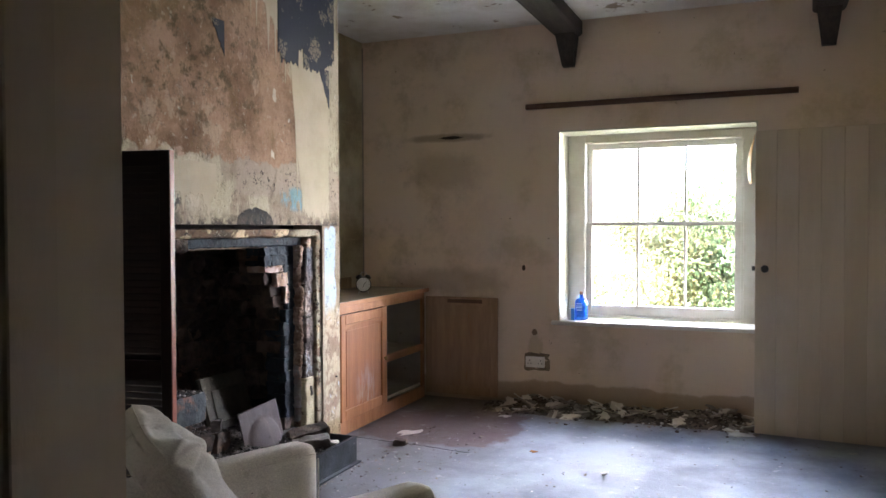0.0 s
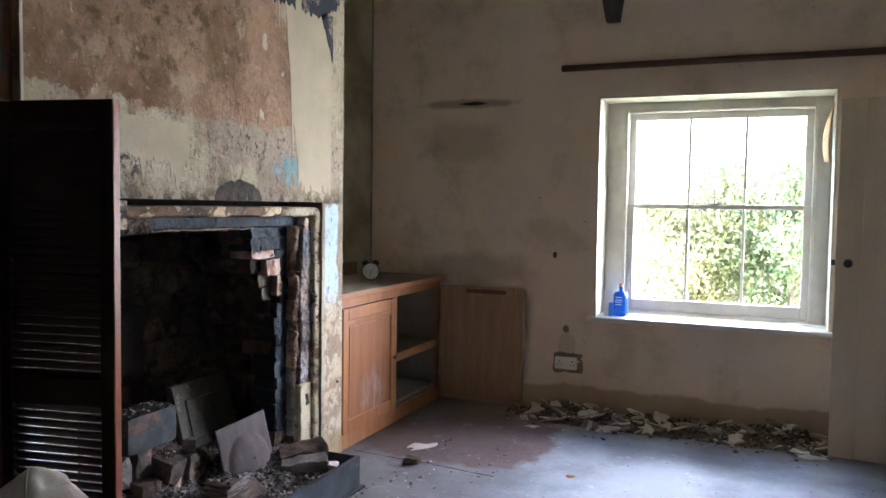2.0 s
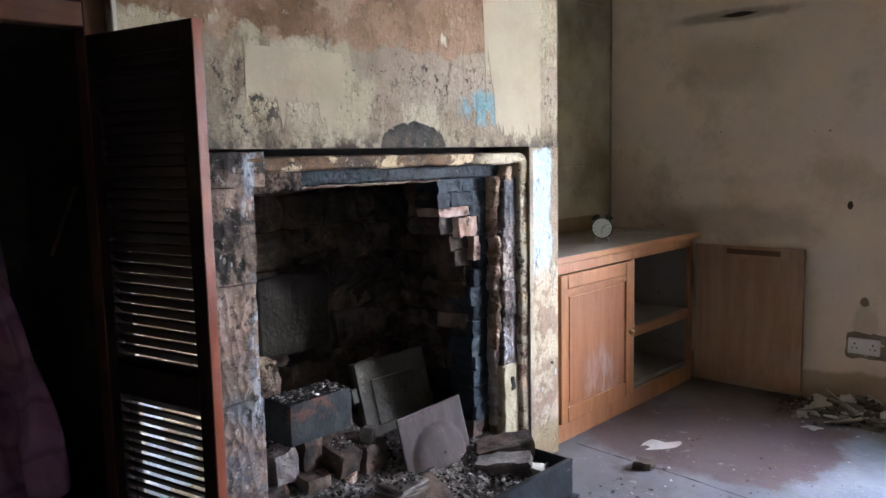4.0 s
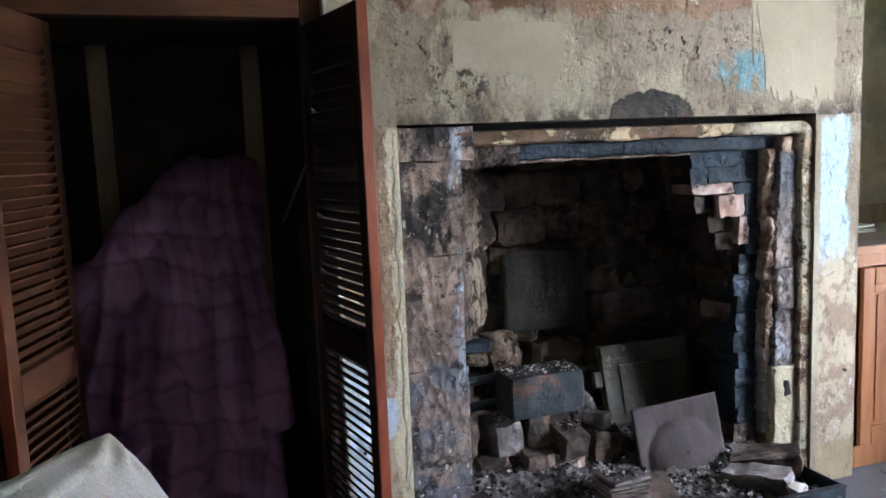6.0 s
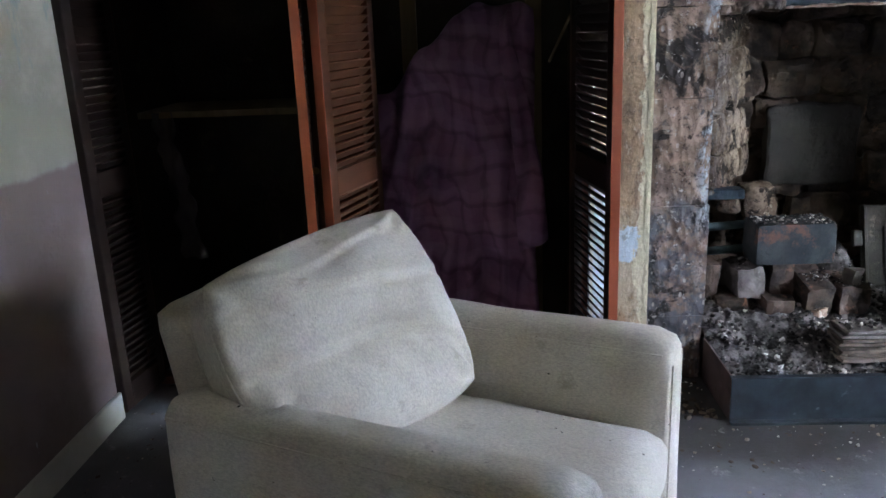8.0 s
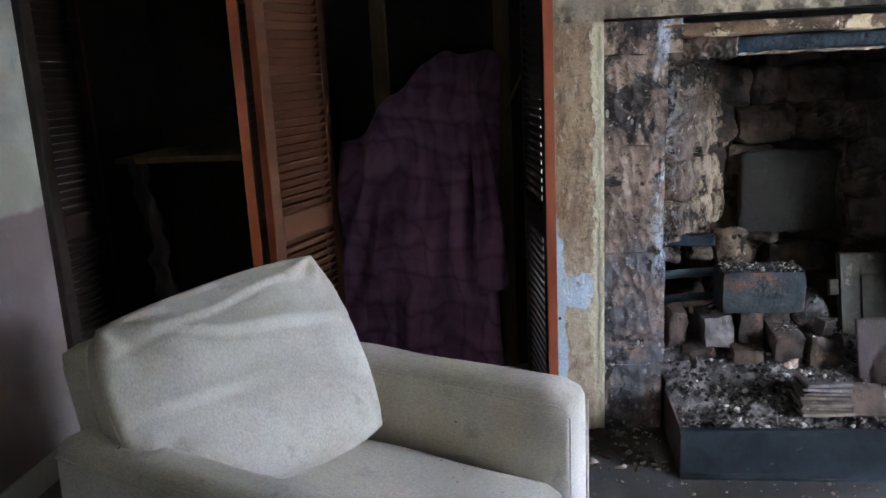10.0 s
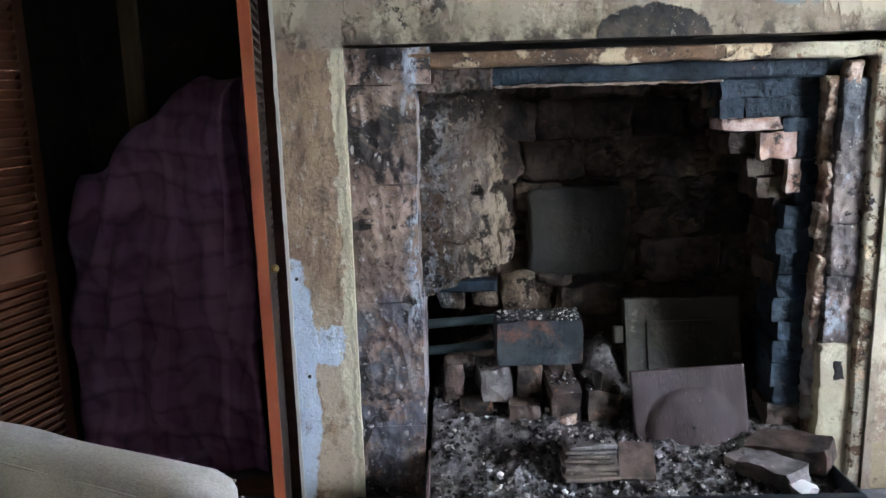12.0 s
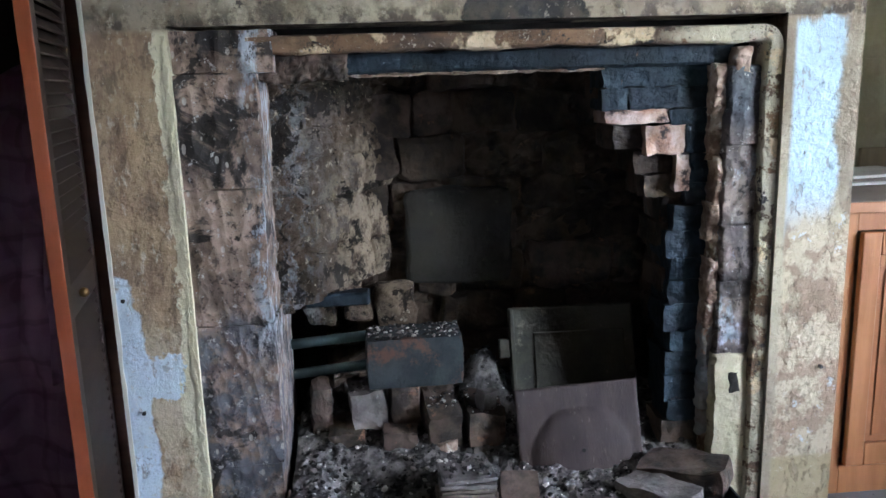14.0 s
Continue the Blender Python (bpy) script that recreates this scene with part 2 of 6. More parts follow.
def make_breast():
    """Layers of torn paper, bare plaster, soot and old blue paint on the chimney breast."""
    m = Nodes("peeling_chimney_breast")
    p = m.xyz()
    buff = m.mix(m.step(m.noise(5, 8, 0.65, m.pos), 0.4, 0.62), (0.37, 0.305, 0.22), (0.285, 0.22, 0.155))
    cream = m.mix(m.noise(9, 6, 0.6, m.pos), (0.49, 0.425, 0.305), (0.42, 0.35, 0.24))
    brown = m.mix(m.step(m.noise(3.2, 8, 0.68, m.pos), 0.36, 0.64), (0.41, 0.26, 0.17), (0.21, 0.12, 0.068))
    brown = m.mix(m.step(m.noise(8, 7, 0.6, m.pos), 0.6, 0.7), brown, (0.45, 0.31, 0.22))
    wob = m.math("MULTIPLY", m.math("SUBTRACT", m.noise(4, 8, 0.7, m.pos), 0.5), 0.28)
    streak = m.math("MULTIPLY", m.math("SUBTRACT", m.noise(9, 6, 0.65, m.pos, (1, 1, 0.16)), 0.5), 0.9)
    # cream paper left in ragged tongues
    c = m.mix(m.step(m.noise(5.5, 8, 0.62, m.pos, (1, 1, 0.35)), 0.5, 0.54), buff, cream)
    # bare stained plaster above 1.68 m, to the right edge of the paper
    top = m.step(m.math("ADD", p[2], m.math("MULTIPLY", wob, 0.9)), 1.69, 1.705)
    side = m.step(m.math("ADD", m.math("ADD", p[1], m.math("MULTIPLY", p[2], 0.42)), m.math("ADD", m.math("MULTIPLY", wob, 2.0), m.math("MULTIPLY", streak, 0.6))), 5.52, 5.47)
    c = m.mix(m.math("MULTIPLY", top, side), c, brown)
    # yellow mould streaks and pale flakes in the bare part
    gold = m.math("MULTIPLY", m.math("MULTIPLY", top, side), m.step(m.noise(2.6, 8, 0.7, m.pos, (1, 1, 0.5)), 0.56, 0.66))
    c = m.mix(m.math("MULTIPLY", gold, 0.8), c, (0.2, 0.135, 0.055))
    flake = m.math("MULTIPLY", top, m.step(m.noise(11, 3, 0.5, m.pos, (1, 1, 0.6)), 0.69, 0.705))
    c = m.mix(flake, c, (0.6, 0.53, 0.42))
    bare = m.math("MULTIPLY", top, side)
    scrape = m.math("MULTIPLY", bare, m.step(m.noise(3.4, 9, 0.68, m.pos, (1, 1, 0.7)), 0.57, 0.61))
    c = m.mix(m.math("MULTIPLY", scrape, 0.75), c, (0.46, 0.34, 0.235))
    moss = m.math("MULTIPLY", bare, m.math("MULTIPLY", m.blob(3.75, 2.25, 0.55, 0.5, 1.0, 0.4, 3), m.step(m.noise(9, 9, 0.75, m.pos), 0.5, 0.6)))
    c = m.mix(m.math("MULTIPLY", moss, 0.85), c, (0.085, 0.065, 0.03))
    # golden-brown seepage, and a scraped grey-pink skim that runs along the torn paper's edge
    seep = m.math("MULTIPLY", bare, m.step(m.noise(2.1, 8, 0.66, m.pos, (1, 1, 0.8), 0.6), 0.52, 0.6))
    c = m.mix(m.math("MULTIPLY", seep, 0.8), c, m.mix(m.noise(12, 7, 0.7, m.pos), (0.16, 0.095, 0.042), (0.26, 0.165, 0.085)))
    skim = m.math("MULTIPLY", m.step(m.math("ADD", p[2], m.math("MULTIPLY", wob, 0.8)), 1.50, 1.53), m.math("SUBTRACT", 1.0, top))
    skim = m.math("MULTIPLY", skim, m.step(m.math("ADD", p[1], m.math("MULTIPLY", streak, 0.5)), 4.0, 4.06))
    c = m.mix(m.math("MULTIPLY", skim, 0.8), c, m.mix(m.noise(7, 7, 0.65, m.pos), (0.43, 0.345, 0.27), (0.35, 0.27, 0.20)))
    # pitted grey band
    band = m.math("MULTIPLY", m.step(p[2], 1.40, 1.5), m.step(p[2], 1.69, 1.6))
    pits = m.math("MULTIPLY", band, m.step(m.noise(34, 5, 0.65, m.pos), 0.63, 0.66))
    pits = m.math("MULTIPLY", pits, m.step(m.noise(4, 4, 0.6, m.pos), 0.45, 0.56))
    c = m.mix(pits, c, (0.075, 0.065, 0.055))
    # cream tongues, the pale strip by the corner, and pitting
    tong = m.math("MULTIPLY", m.blob(3.68, 1.56, 0.19, 0.11, 0.15, 0.35, 8), m.step(m.noise(20, 5, 0.6, m.pos, (1, 1, 0.12)), 0.36, 0.42))
    c = m.mix(tong, c, (0.50, 0.43, 0.31))
    e0 = m.math("ADD", m.math("ADD", p[1], m.math("ADD", m.math("MULTIPLY", streak, 0.45), m.math("MULTIPLY", wob, 1.1))), 0.0)
    corner = m.math("MULTIPLY", m.step(e0, 4.715, 4.73), m.step(m.math("ADD", p[1], m.math("MULTIPLY", wob, 0.25)), 4.93, 4.915))
    corner = m.math("MULTIPLY", corner, m.step(m.math("ADD", p[2], m.math("MULTIPLY", streak, 0.3)), 1.385, 1.40))
    c = m.mix(corner, c, cream)
    pit2 = m.math("MULTIPLY", m.blob(3.52, 1.52, 0.10, 0.14, 0.7, 0.3, 8), m.step(m.noise(30, 6, 0.7, m.pos), 0.5, 0.56))
    c = m.mix(pit2, c, (0.09, 0.08, 0.065))
    pit3 = m.math("MULTIPLY", m.blob(4.4, 1.6, 0.36, 0.055, 0.8, 0.3, 8), m.step(m.noise(36, 5, 0.65, m.pos), 0.57, 0.61))
    c = m.mix(pit3, c, (0.06, 0.05, 0.042))
    grain = m.step(m.noise(70, 5, 0.7, m.pos), 0.6, 0.72)
    c = m.mix(m.math("MULTIPLY", grain, 0.2), c, (0.2, 0.145, 0.1))
    # old blue paint
    c = m.mix(m.math("MULTIPLY", m.blob(4.55, 1.505, 0.14, 0.06, 0.6), m.step(m.noise(14, 7, 0.7, m.pos, (1, 1, 0.3)), 0.45, 0.52)), c, (0.2, 0.33, 0.36))
    pier = m.math("MULTIPLY", m.step(p[1], 4.86, 4.875), m.step(m.math("ADD", p[2], m.math("MULTIPLY", streak, 0.25)), 1.36, 1.33))
    pier_top = m.math("MULTIPLY", pier, m.step(m.math("ADD", p[2], m.math("MULTIPLY", streak, 0.35)), 0.8, 0.86))
    c = m.mix(m.math("MULTIPLY", pier_top, m.step(m.math("ADD", p[1], m.math("MULTIPLY", wob, 0.35)), 5.005, 4.985)), c, (0.50, 0.62, 0.70))
    # the lower part of both piers
    low = m.step(p[2], 1.36, 1.34)
    left = m.math("MULTIPLY", low, m.step(p[1], 3.4, 3.36))
    tan = m.mix(m.step(m.noise(12, 8, 0.7, m.pos, (1, 1, 0.45)), 0.44, 0.58), (0.42, 0.3, 0.185), (0.27, 0.18, 0.12))
    tan = m.mix(m.step(m.noise(9, 8, 0.72, m.pos), 0.6, 0.66), tan, (0.52, 0.46, 0.36))
    tan = m.mix(m.math("MULTIPLY", m.step(m.noise(26, 7, 0.72, m.pos, (1, 1, 0.5)), 0.55, 0.62), 0.7), tan, (0.17, 0.12, 0.085))
    tan = m.mix(m.math("MULTIPLY", m.step(m.noise(40, 6, 0.7, m.pos, (1, 1, 0.5)), 0.6, 0.66), 0.7), tan, (0.56, 0.49, 0.38))
    creamy = m.math("MULTIPLY", m.step(p[2], 0.75, 0.5), m.step(m.noise(8, 8, 0.7, m.pos, (1, 1, 0.6)), 0.42, 0.5))
    tan = m.mix(m.math("MULTIPLY", creamy, 0.8), tan, (0.56, 0.47, 0.33))
    c = m.mix(left, c, tan)
    rp = m.math("MULTIPLY", m.step(p[1], 4.86, 4.875), m.step(p[2], 0.95, 0.75))
    rc = m.mix(m.step(m.noise(9, 8, 0.7, m.pos), 0.46, 0.54), (0.55, 0.46, 0.32), (0.36, 0.26, 0.18))
    rc = m.mix(m.step(m.noise(15, 8, 0.7, m.pos), 0.6, 0.64), rc, (0.6, 0.62, 0.62))
    rc = m.mix(m.step(m.math("ADD", p[2], m.math("MULTIPLY", wob, 0.3)), 0.165, 0.15), rc, (0.4, 0.32, 0.19))
    c = m.mix(rp, c, rc)
    c = m.mix(m.math("MULTIPLY", left, m.blob(3.2, 0.50, 0.095, 0.08, 0.12, 0.6, 11)), c, (0.6, 0.68, 0.75))
    c = m.mix(m.math("MULTIPLY", left, m.blob(3.150, 0.36, 0.050, 0.40, 0.15, 0.35, 9)), c, (0.6, 0.68, 0.75))
    rim = m.math("MULTIPLY", left, m.step(m.math("ADD", p[1], m.math("MULTIPLY", m.math("SUBTRACT", m.noise(7, 8, 0.7, m.pos, (1, 1, 0.5)), 0.5), 0.16)), 3.287, 3.291))
    c = m.mix(rim, c, (0.68, 0.62, 0.44))
    # burst black hole in the paper over the lintel
    c = m.mix(m.blob(4.17, 1.36, 0.165, 0.085, 0.06, 0.25, 9), c, (0.05, 0.048, 0.045))
    soot = m.math("MULTIPLY", m.step(m.math("ADD", p[2], m.math("MULTIPLY", wob, 0.35)), 1.44, 1.36), m.step(p[2], 1.35, 1.358))
    c = m.mix(m.math("MULTIPLY", soot, m.step(m.noise(16, 7, 0.7, m.pos), 0.42, 0.58)), c, (0.11, 0.09, 0.07))
    scuff = m.step(m.noise(13, 9, 0.78, m.pos, (1, 1, 0.45)), 0.585, 0.605)
    c = m.mix(m.math("MULTIPLY", scuff, 0.45), c, (0.31, 0.235, 0.165))
    c = m.grit(c, (0.09, 0.07, 0.055), (0.58, 0.51, 0.40), 34, 0.45)
    h = m.math("ADD", m.noise(26, 7, 0.7, m.pos), m.math("ADD", m.math("MULTIPLY", m.noise(6, 8, 0.65, m.pos), 2.0), m.math("MULTIPLY", scuff, -0.6)))
    return m.finish(c, 0.9, h, 0.007, spec=0.25)


def make_stone_jamb():
    """Pecked and burnt stone of the left jamb."""
    m = Nodes("burnt_pecked_stone")
    p = m.xyz()
    c = m.mix(m.step(m.noise(6, 8, 0.68, m.pos), 0.38, 0.62), (0.36, 0.255, 0.195), (0.15, 0.108, 0.084))
    c = m.mix(m.step(m.math("ADD", p[2], m.math("MULTIPLY", m.noise(5, 6, 0.7, m.pos), 0.3)), 0.82, 0.74), c, m.mix(m.step(m.noise(11, 8, 0.7, m.pos), 0.42, 0.6), (0.13, 0.13, 0.145), (0.27, 0.19, 0.15)))
    black = m.math("MULTIPLY", m.step(m.noise(4.8, 8, 0.66, m.pos, None, 0.8), 0.525, 0.575), 0.9)
    c = m.mix(black, c, (0.028, 0.026, 0.026))
    blue = m.step(m.noise(8, 8, 0.75, m.pos, (1, 1, 0.5)), 0.62, 0.68)
    c = m.mix(m.math("MULTIPLY", blue, 0.75), c, (0.27, 0.31, 0.36))
    c = m.mix(m.step(m.noise(9, 8, 0.7, m.pos), 0.65, 0.69), c, (0.36, 0.16, 0.08))
    lime = m.math("MULTIPLY", m.step(m.math("ADD", p[1], m.math("MULTIPLY", m.noise(6, 7, 0.7, m.pos, (1, 1, 0.4)), 0.07)), 3.500, 3.540), m.step(m.noise(13, 8, 0.72, m.pos, (1, 1, 0.35)), 0.45, 0.57))
    lime = m.math("MULTIPLY", lime, m.step(m.noise(19, 9, 0.8, m.pos, (1, 1, 0.5)), 0.47, 0.53))
    c = m.mix(lime, c, m.mix(m.step(p[2], 0.62, 0.5), (0.45, 0.49, 0.54), (0.38, 0.31, 0.28)))
    fine = m.step(m.noise(48, 6, 0.7, m.pos), 0.58, 0.7)
    c = m.mix(m.math("MULTIPLY", fine, 0.6), c, (0.34, 0.26, 0.2))
    dark = m.step(m.noise(30, 6, 0.7, m.pos), 0.56, 0.64)
    c = m.mix(m.math("MULTIPLY", dark, 0.6), c, (0.03, 0.027, 0.026))
    mp = m.t.nodes.new("ShaderNodeMapping")
    mp.inputs["Scale"].default_value = (1.0, 1.0, 0.55)
    m.link(m.pos, mp.inputs[0])
    peck = m.math("MULTIPLY", m.step(m.voronoi(34, mp.outputs[0]), 0.21, 0.15), m.step(m.noise(7, 4, 0.6, m.pos), 0.38, 0.5))
    c = m.mix(m.math("MULTIPLY", peck, 0.75), c, (0.5, 0.45, 0.4))
    joint = m.math("MULTIPLY", m.step(m.voronoi(6.5, m.pos, "DISTANCE_TO_EDGE"), 0.10, 0.03), m.step(m.noise(9, 6, 0.6, m.pos), 0.4, 0.55))
    c = m.mix(m.math("MULTIPLY", joint, 0.45), c, (0.022, 0.02, 0.02))
    c = m.grit(c, (0.02, 0.018, 0.018), (0.5, 0.47, 0.44), 40, 0.75)
    h = m.math("ADD", m.noise(38, 6, 0.7, m.pos), m.math("MULTIPLY", m.voronoi(34, mp.outputs[0]), 2.5))
    return m.finish(c, 0.88, h, 0.0026, spec=0.3)


def make_scorched_band():
    """Scorched brown paint with blisters of cream, turning to flaking cream towards the corner."""
    m = Nodes("scorched_surround")
    p = m.xyz()
    c = m.mix(m.step(m.noise(9, 8, 0.7, m.pos, (1, 0.5, 1)), 0.36, 0.64), (0.21, 0.125, 0.07), (0.07, 0.048, 0.034))
    isl = m.step(m.noise(6.0, 5, 0.55, m.pos), 0.56, 0.6)
    c = m.mix(isl, c, m.mix(m.noise(20, 6, 0.6, m.pos), (0.66, 0.50, 0.30), (0.54, 0.42, 0.28)))
    cream = m.step(m.math("ADD", p[1], m.math("MULTIPLY", m.noise(5, 7, 0.65, m.pos), 0.5)), 4.72, 4.86)
    flake = m.step(m.noise(11, 8, 0.72, m.pos), 0.46, 0.50)
    c = m.mix(m.math("MULTIPLY", cream, flake), c, m.mix(m.noise(7, 6, 0.6, m.pos), (0.52, 0.46, 0.32), (0.40, 0.34, 0.25)))
    c = m.mix(m.step(m.noise(17, 8, 0.7, m.pos), 0.60, 0.64), c, (0.035, 0.032, 0.03))
    c = m.grit(c, (0.03, 0.026, 0.023), (0.60, 0.54, 0.44), 40, 0.7)
    h = m.math("ADD", m.noise(30, 7, 0.7, m.pos), m.math("MULTIPLY", isl, 0.4))
    return m.finish(c, 0.8, h, 0.008, spec=0.35)


def make_cracked_jamb():
    """Pecked smoked stone on the right jamb, with a bluish sheen painted into the colour."""
    m = Nodes("cracked_grey_render")
    p = m.xyz()
    c = m.mix(m.step(m.noise(6, 8, 0.7, m.pos), 0.38, 0.62), (0.31, 0.245, 0.205), (0.14, 0.118, 0.108))
    # the bluish sheen, put in as pale patches of colour
    c = m.mix(m.math("MULTIPLY", m.step(m.noise(9, 8, 0.72, m.pos, (1, 1, 0.6)), 0.55, 0.62), 0.8), c, (0.40, 0.43, 0.47))
    c = m.mix(m.step(m.noise(7, 8, 0.7, m.pos), 0.57, 0.63), c, (0.045, 0.042, 0.04))
    c = m.mix(m.math("MULTIPLY", m.blob(4.76, 1.17, 0.08, 0.09, 0.6, 0.3, 9), 0.85), c, (0.085, 0.09, 0.10))
    c = m.mix(m.math("MULTIPLY", m.blob(4.77, 0.66, 0.08, 0.05, 0.6, 0.3, 9), 0.85), c, (0.05, 0.045, 0.042))
    c = m.grit(c, (0.03, 0.027, 0.025), (0.56, 0.54, 0.5), 36, 0.8)
    h = m.math("ADD", m.noise(28, 8, 0.75, m.pos), m.math("MULTIPLY", m.voronoi(30, m.pos), 1.5))
    return m.finish(c, 0.85, h, 0.010, spec=0.35)


def make_rubble_wall():
    """Old lime-bedded rubble: smoked brown faces, crumbling tan lime, the shade of hollows painted black."""
    m = Nodes("crumbling_rubble_wall")
    p = m.xyz()
    c = m.mix(m.step(m.noise(5, 8, 0.68, m.pos), 0.36, 0.66), (0.135, 0.095, 0.066), (0.045, 0.034, 0.026))
    tan = m.math("MULTIPLY", m.blob(3.80, 0.78, 0.16, 0.26, 1.0, 0.4, 6), m.step(m.noise(13, 9, 0.74, m.pos), 0.40, 0.56))
    c = m.mix(m.math("MULTIPLY", tan, 0.9), c, (0.44, 0.34, 0.235))
    pale = m.math("MULTIPLY", m.blob(3.62, 0.98, 0.11, 0.2, 1.0, 0.4, 7), m.step(m.noise(10, 9, 0.74, m.pos), 0.44, 0.56))
    c = m.mix(m.math("MULTIPLY", pale, 0.7), c, (0.30, 0.245, 0.205))
    blue = m.math("MULTIPLY", m.step(p[1], 3.66, 3.56), m.step(m.noise(15, 8, 0.72, m.pos, (1, 1, 0.5)), 0.46, 0.58))
    c = m.mix(m.math("MULTIPLY", blue, 0.55), c, (0.30, 0.32, 0.35))
    # near-black patches paint the shade of hollows into the face
    c = m.mix(m.math("MULTIPLY", m.step(m.noise(7, 8, 0.7, m.pos), 0.53, 0.57), 0.92), c, (0.018, 0.016, 0.014))
    c = m.mix(m.math("MULTIPLY", m.rnd, 0.3), c, (0.07, 0.055, 0.042))
    c = m.grit(c, (0.035, 0.028, 0.022), (0.52, 0.43, 0.33), 40, 0.7)
    h = m.math("ADD", m.noise(42, 8, 0.75, m.pos), m.math("MULTIPLY", m.noise(11, 6, 0.7, m.pos), 2.5))
    return m.finish(c, 0.95, h, 0.02, spec=0.2)


def make_floor():
    """Grey dusty concrete, oxide red near the cabinet, chips and scrapes."""
    m = Nodes("dusty_concrete_floor")
    p = m.xyz()
    c = m.mix(m.step(m.noise(1.6, 8, 0.65, m.pos), 0.35, 0.65), (0.32, 0.348, 0.385), (0.18, 0.194, 0.217))
    n = m.math("MULTIPLY", m.math("SUBTRACT", m.noise(2.2, 8, 0.65, m.pos), 0.5), 1.5)
    dx = m.math("DIVIDE", m.math("ADD", p[0], 1.35), 0.62)
    dy = m.math("DIVIDE", m.math("SUBTRACT", p[1], 5.70), 0.72)
    r = m.math("SQRT", m.math("ADD", m.math("MULTIPLY", dx, dx), m.math("MULTIPLY", dy, dy)))
    red = m.step(m.math("ADD", r, n), 1.0, 0.8)
    c = m.mix(m.math("MULTIPLY", red, 0.85), c, (0.13, 0.055, 0.05))
    dirt = m.step(m.math("ADD", p[0], m.math("MULTIPLY", n, 0.5)), -0.5, -1.3)
    c = m.mix(m.math("MULTIPLY", dirt, 0.6), c, (0.12, 0.1, 0.09))
    sx = m.math("DIVIDE", m.math("ADD", p[0], 1.62), 0.42)
    sy = m.math("DIVIDE", m.math("SUBTRACT", p[1], 3.55), 0.75)
    sr = m.math("SQRT", m.math("ADD", m.math("MULTIPLY", sx, sx), m.math("MULTIPLY", sy, sy)))
    c = m.mix(m.math("MULTIPLY", m.step(m.math("ADD", sr, m.math("MULTIPLY", n, 0.5)), 1.2, 0.7), 0.9), c, (0.045, 0.04, 0.036))
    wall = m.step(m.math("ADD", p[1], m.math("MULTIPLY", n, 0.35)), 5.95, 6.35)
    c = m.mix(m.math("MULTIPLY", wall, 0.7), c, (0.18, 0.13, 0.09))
    c = m.mix(m.math("MULTIPLY", m.step(m.noise(9, 9, 0.75, m.pos), 0.58, 0.7), 0.6), c, (0.52, 0.51, 0.5))
    c = m.mix(m.step(m.noise(55, 3, 0.5, m.pos), 0.70, 0.73), c, (0.5, 0.48, 0.45))
    c = m.mix(m.step(m.noise(38, 3, 0.5, m.pos), 0.71, 0.74), c, (0.05, 0.042, 0.036))
    rough = m.step(m.noise(3, 7, 0.65, m.pos), 0.3, 0.7, 0.55, 0.85)
    return m.finish(c, rough, m.noise(45, 6, 0.7, m.pos), 0.004, spec=0.3)


def make_ceiling():
    m = Nodes("flaking_white_ceiling")
    c = m.mix(m.step(m.noise(2.2, 8, 0.65, m.pos), 0.35, 0.62), (0.8, 0.79, 0.77), (0.66, 0.63, 0.58))
    c = m.mix(m.step(m.noise(3.1, 9, 0.7, m.pos), 0.6, 0.64), c, (0.3, 0.24, 0.18))
    return m.finish(c, 0.9, m.noise(9, 9, 0.7, m.pos), 0.02, spec=0.2)


def make_near_wall():
    """Pale mildewed paint above, lilac-brown dado below."""
    m = Nodes("two_tone_near_wall")
    p = m.xyz()
    up = m.mix(m.step(m.noise(3, 8, 0.65, m.pos), 0.4, 0.62), (0.42, 0.40, 0.32), (0.55, 0.53, 0.46))
    up = m.mix(m.step(m.noise(6, 8, 0.65, m.pos, (1, 1, 0.35)), 0.57, 0.63), up, (0.36, 0.4, 0.38))
    lo = m.mix(m.step(m.noise(2.4, 7, 0.6, m.pos), 0.4, 0.62), (0.33, 0.26, 0.245), (0.26, 0.2, 0.185))
    lo = m.mix(m.step(m.noise(9, 5, 0.6, m.pos, (1, 1, 0.35)), 0.69, 0.71), lo, (0.6, 0.62, 0.62))
    f = m.step(m.math("ADD", p[2], m.math("MULTIPLY", m.noise(6, 6, 0.6, m.pos), 0.05)), 0.905, 0.885)
    c = m.mix(f, up, lo)
    return m.finish(c, 0.88, m.noise(40, 6, 0.7, m.pos), 0.004, spec=0.3)


PLASTER, ALCOVE, BREAST, STONE_JAMB = make_plaster(), make_alcove(), make_breast(), make_stone_jamb()
RUBBLE_WALL = make_rubble_wall()
BAND, CRACKED, FLOOR, CEILING, NEAR_WALL = make_scorched_band(), make_cracked_jamb(), make_floor(), make_ceiling(), make_near_wall()
# the cupboard's inner shade is put into this dark colour
SHADED_IN = simple("shade_darkened_cupboard_wall", (0.05, 0.042, 0.03), (0.024, 0.02, 0.015), 3, (0.085, 0.07, 0.048), 7, 0.6, 0.92, 0.004)
POST = simple("raw_timber_post", (0.26, 0.19, 0.11), (0.19, 0.135, 0.075), 5, None, rough=0.8, height=0.001, stretch=(4, 4, 0.4))


# ---- mesh helpers ----
def mesh_ob(name, bm, material, smooth=False):
    me = bpy.data.meshes.new(name)
    bm.normal_update()
    bm.to_mesh(me)
    bm.free()
    for f in me.polygons:
        f.use_smooth = smooth
    me.materials.append(material)
    return new(name, me)


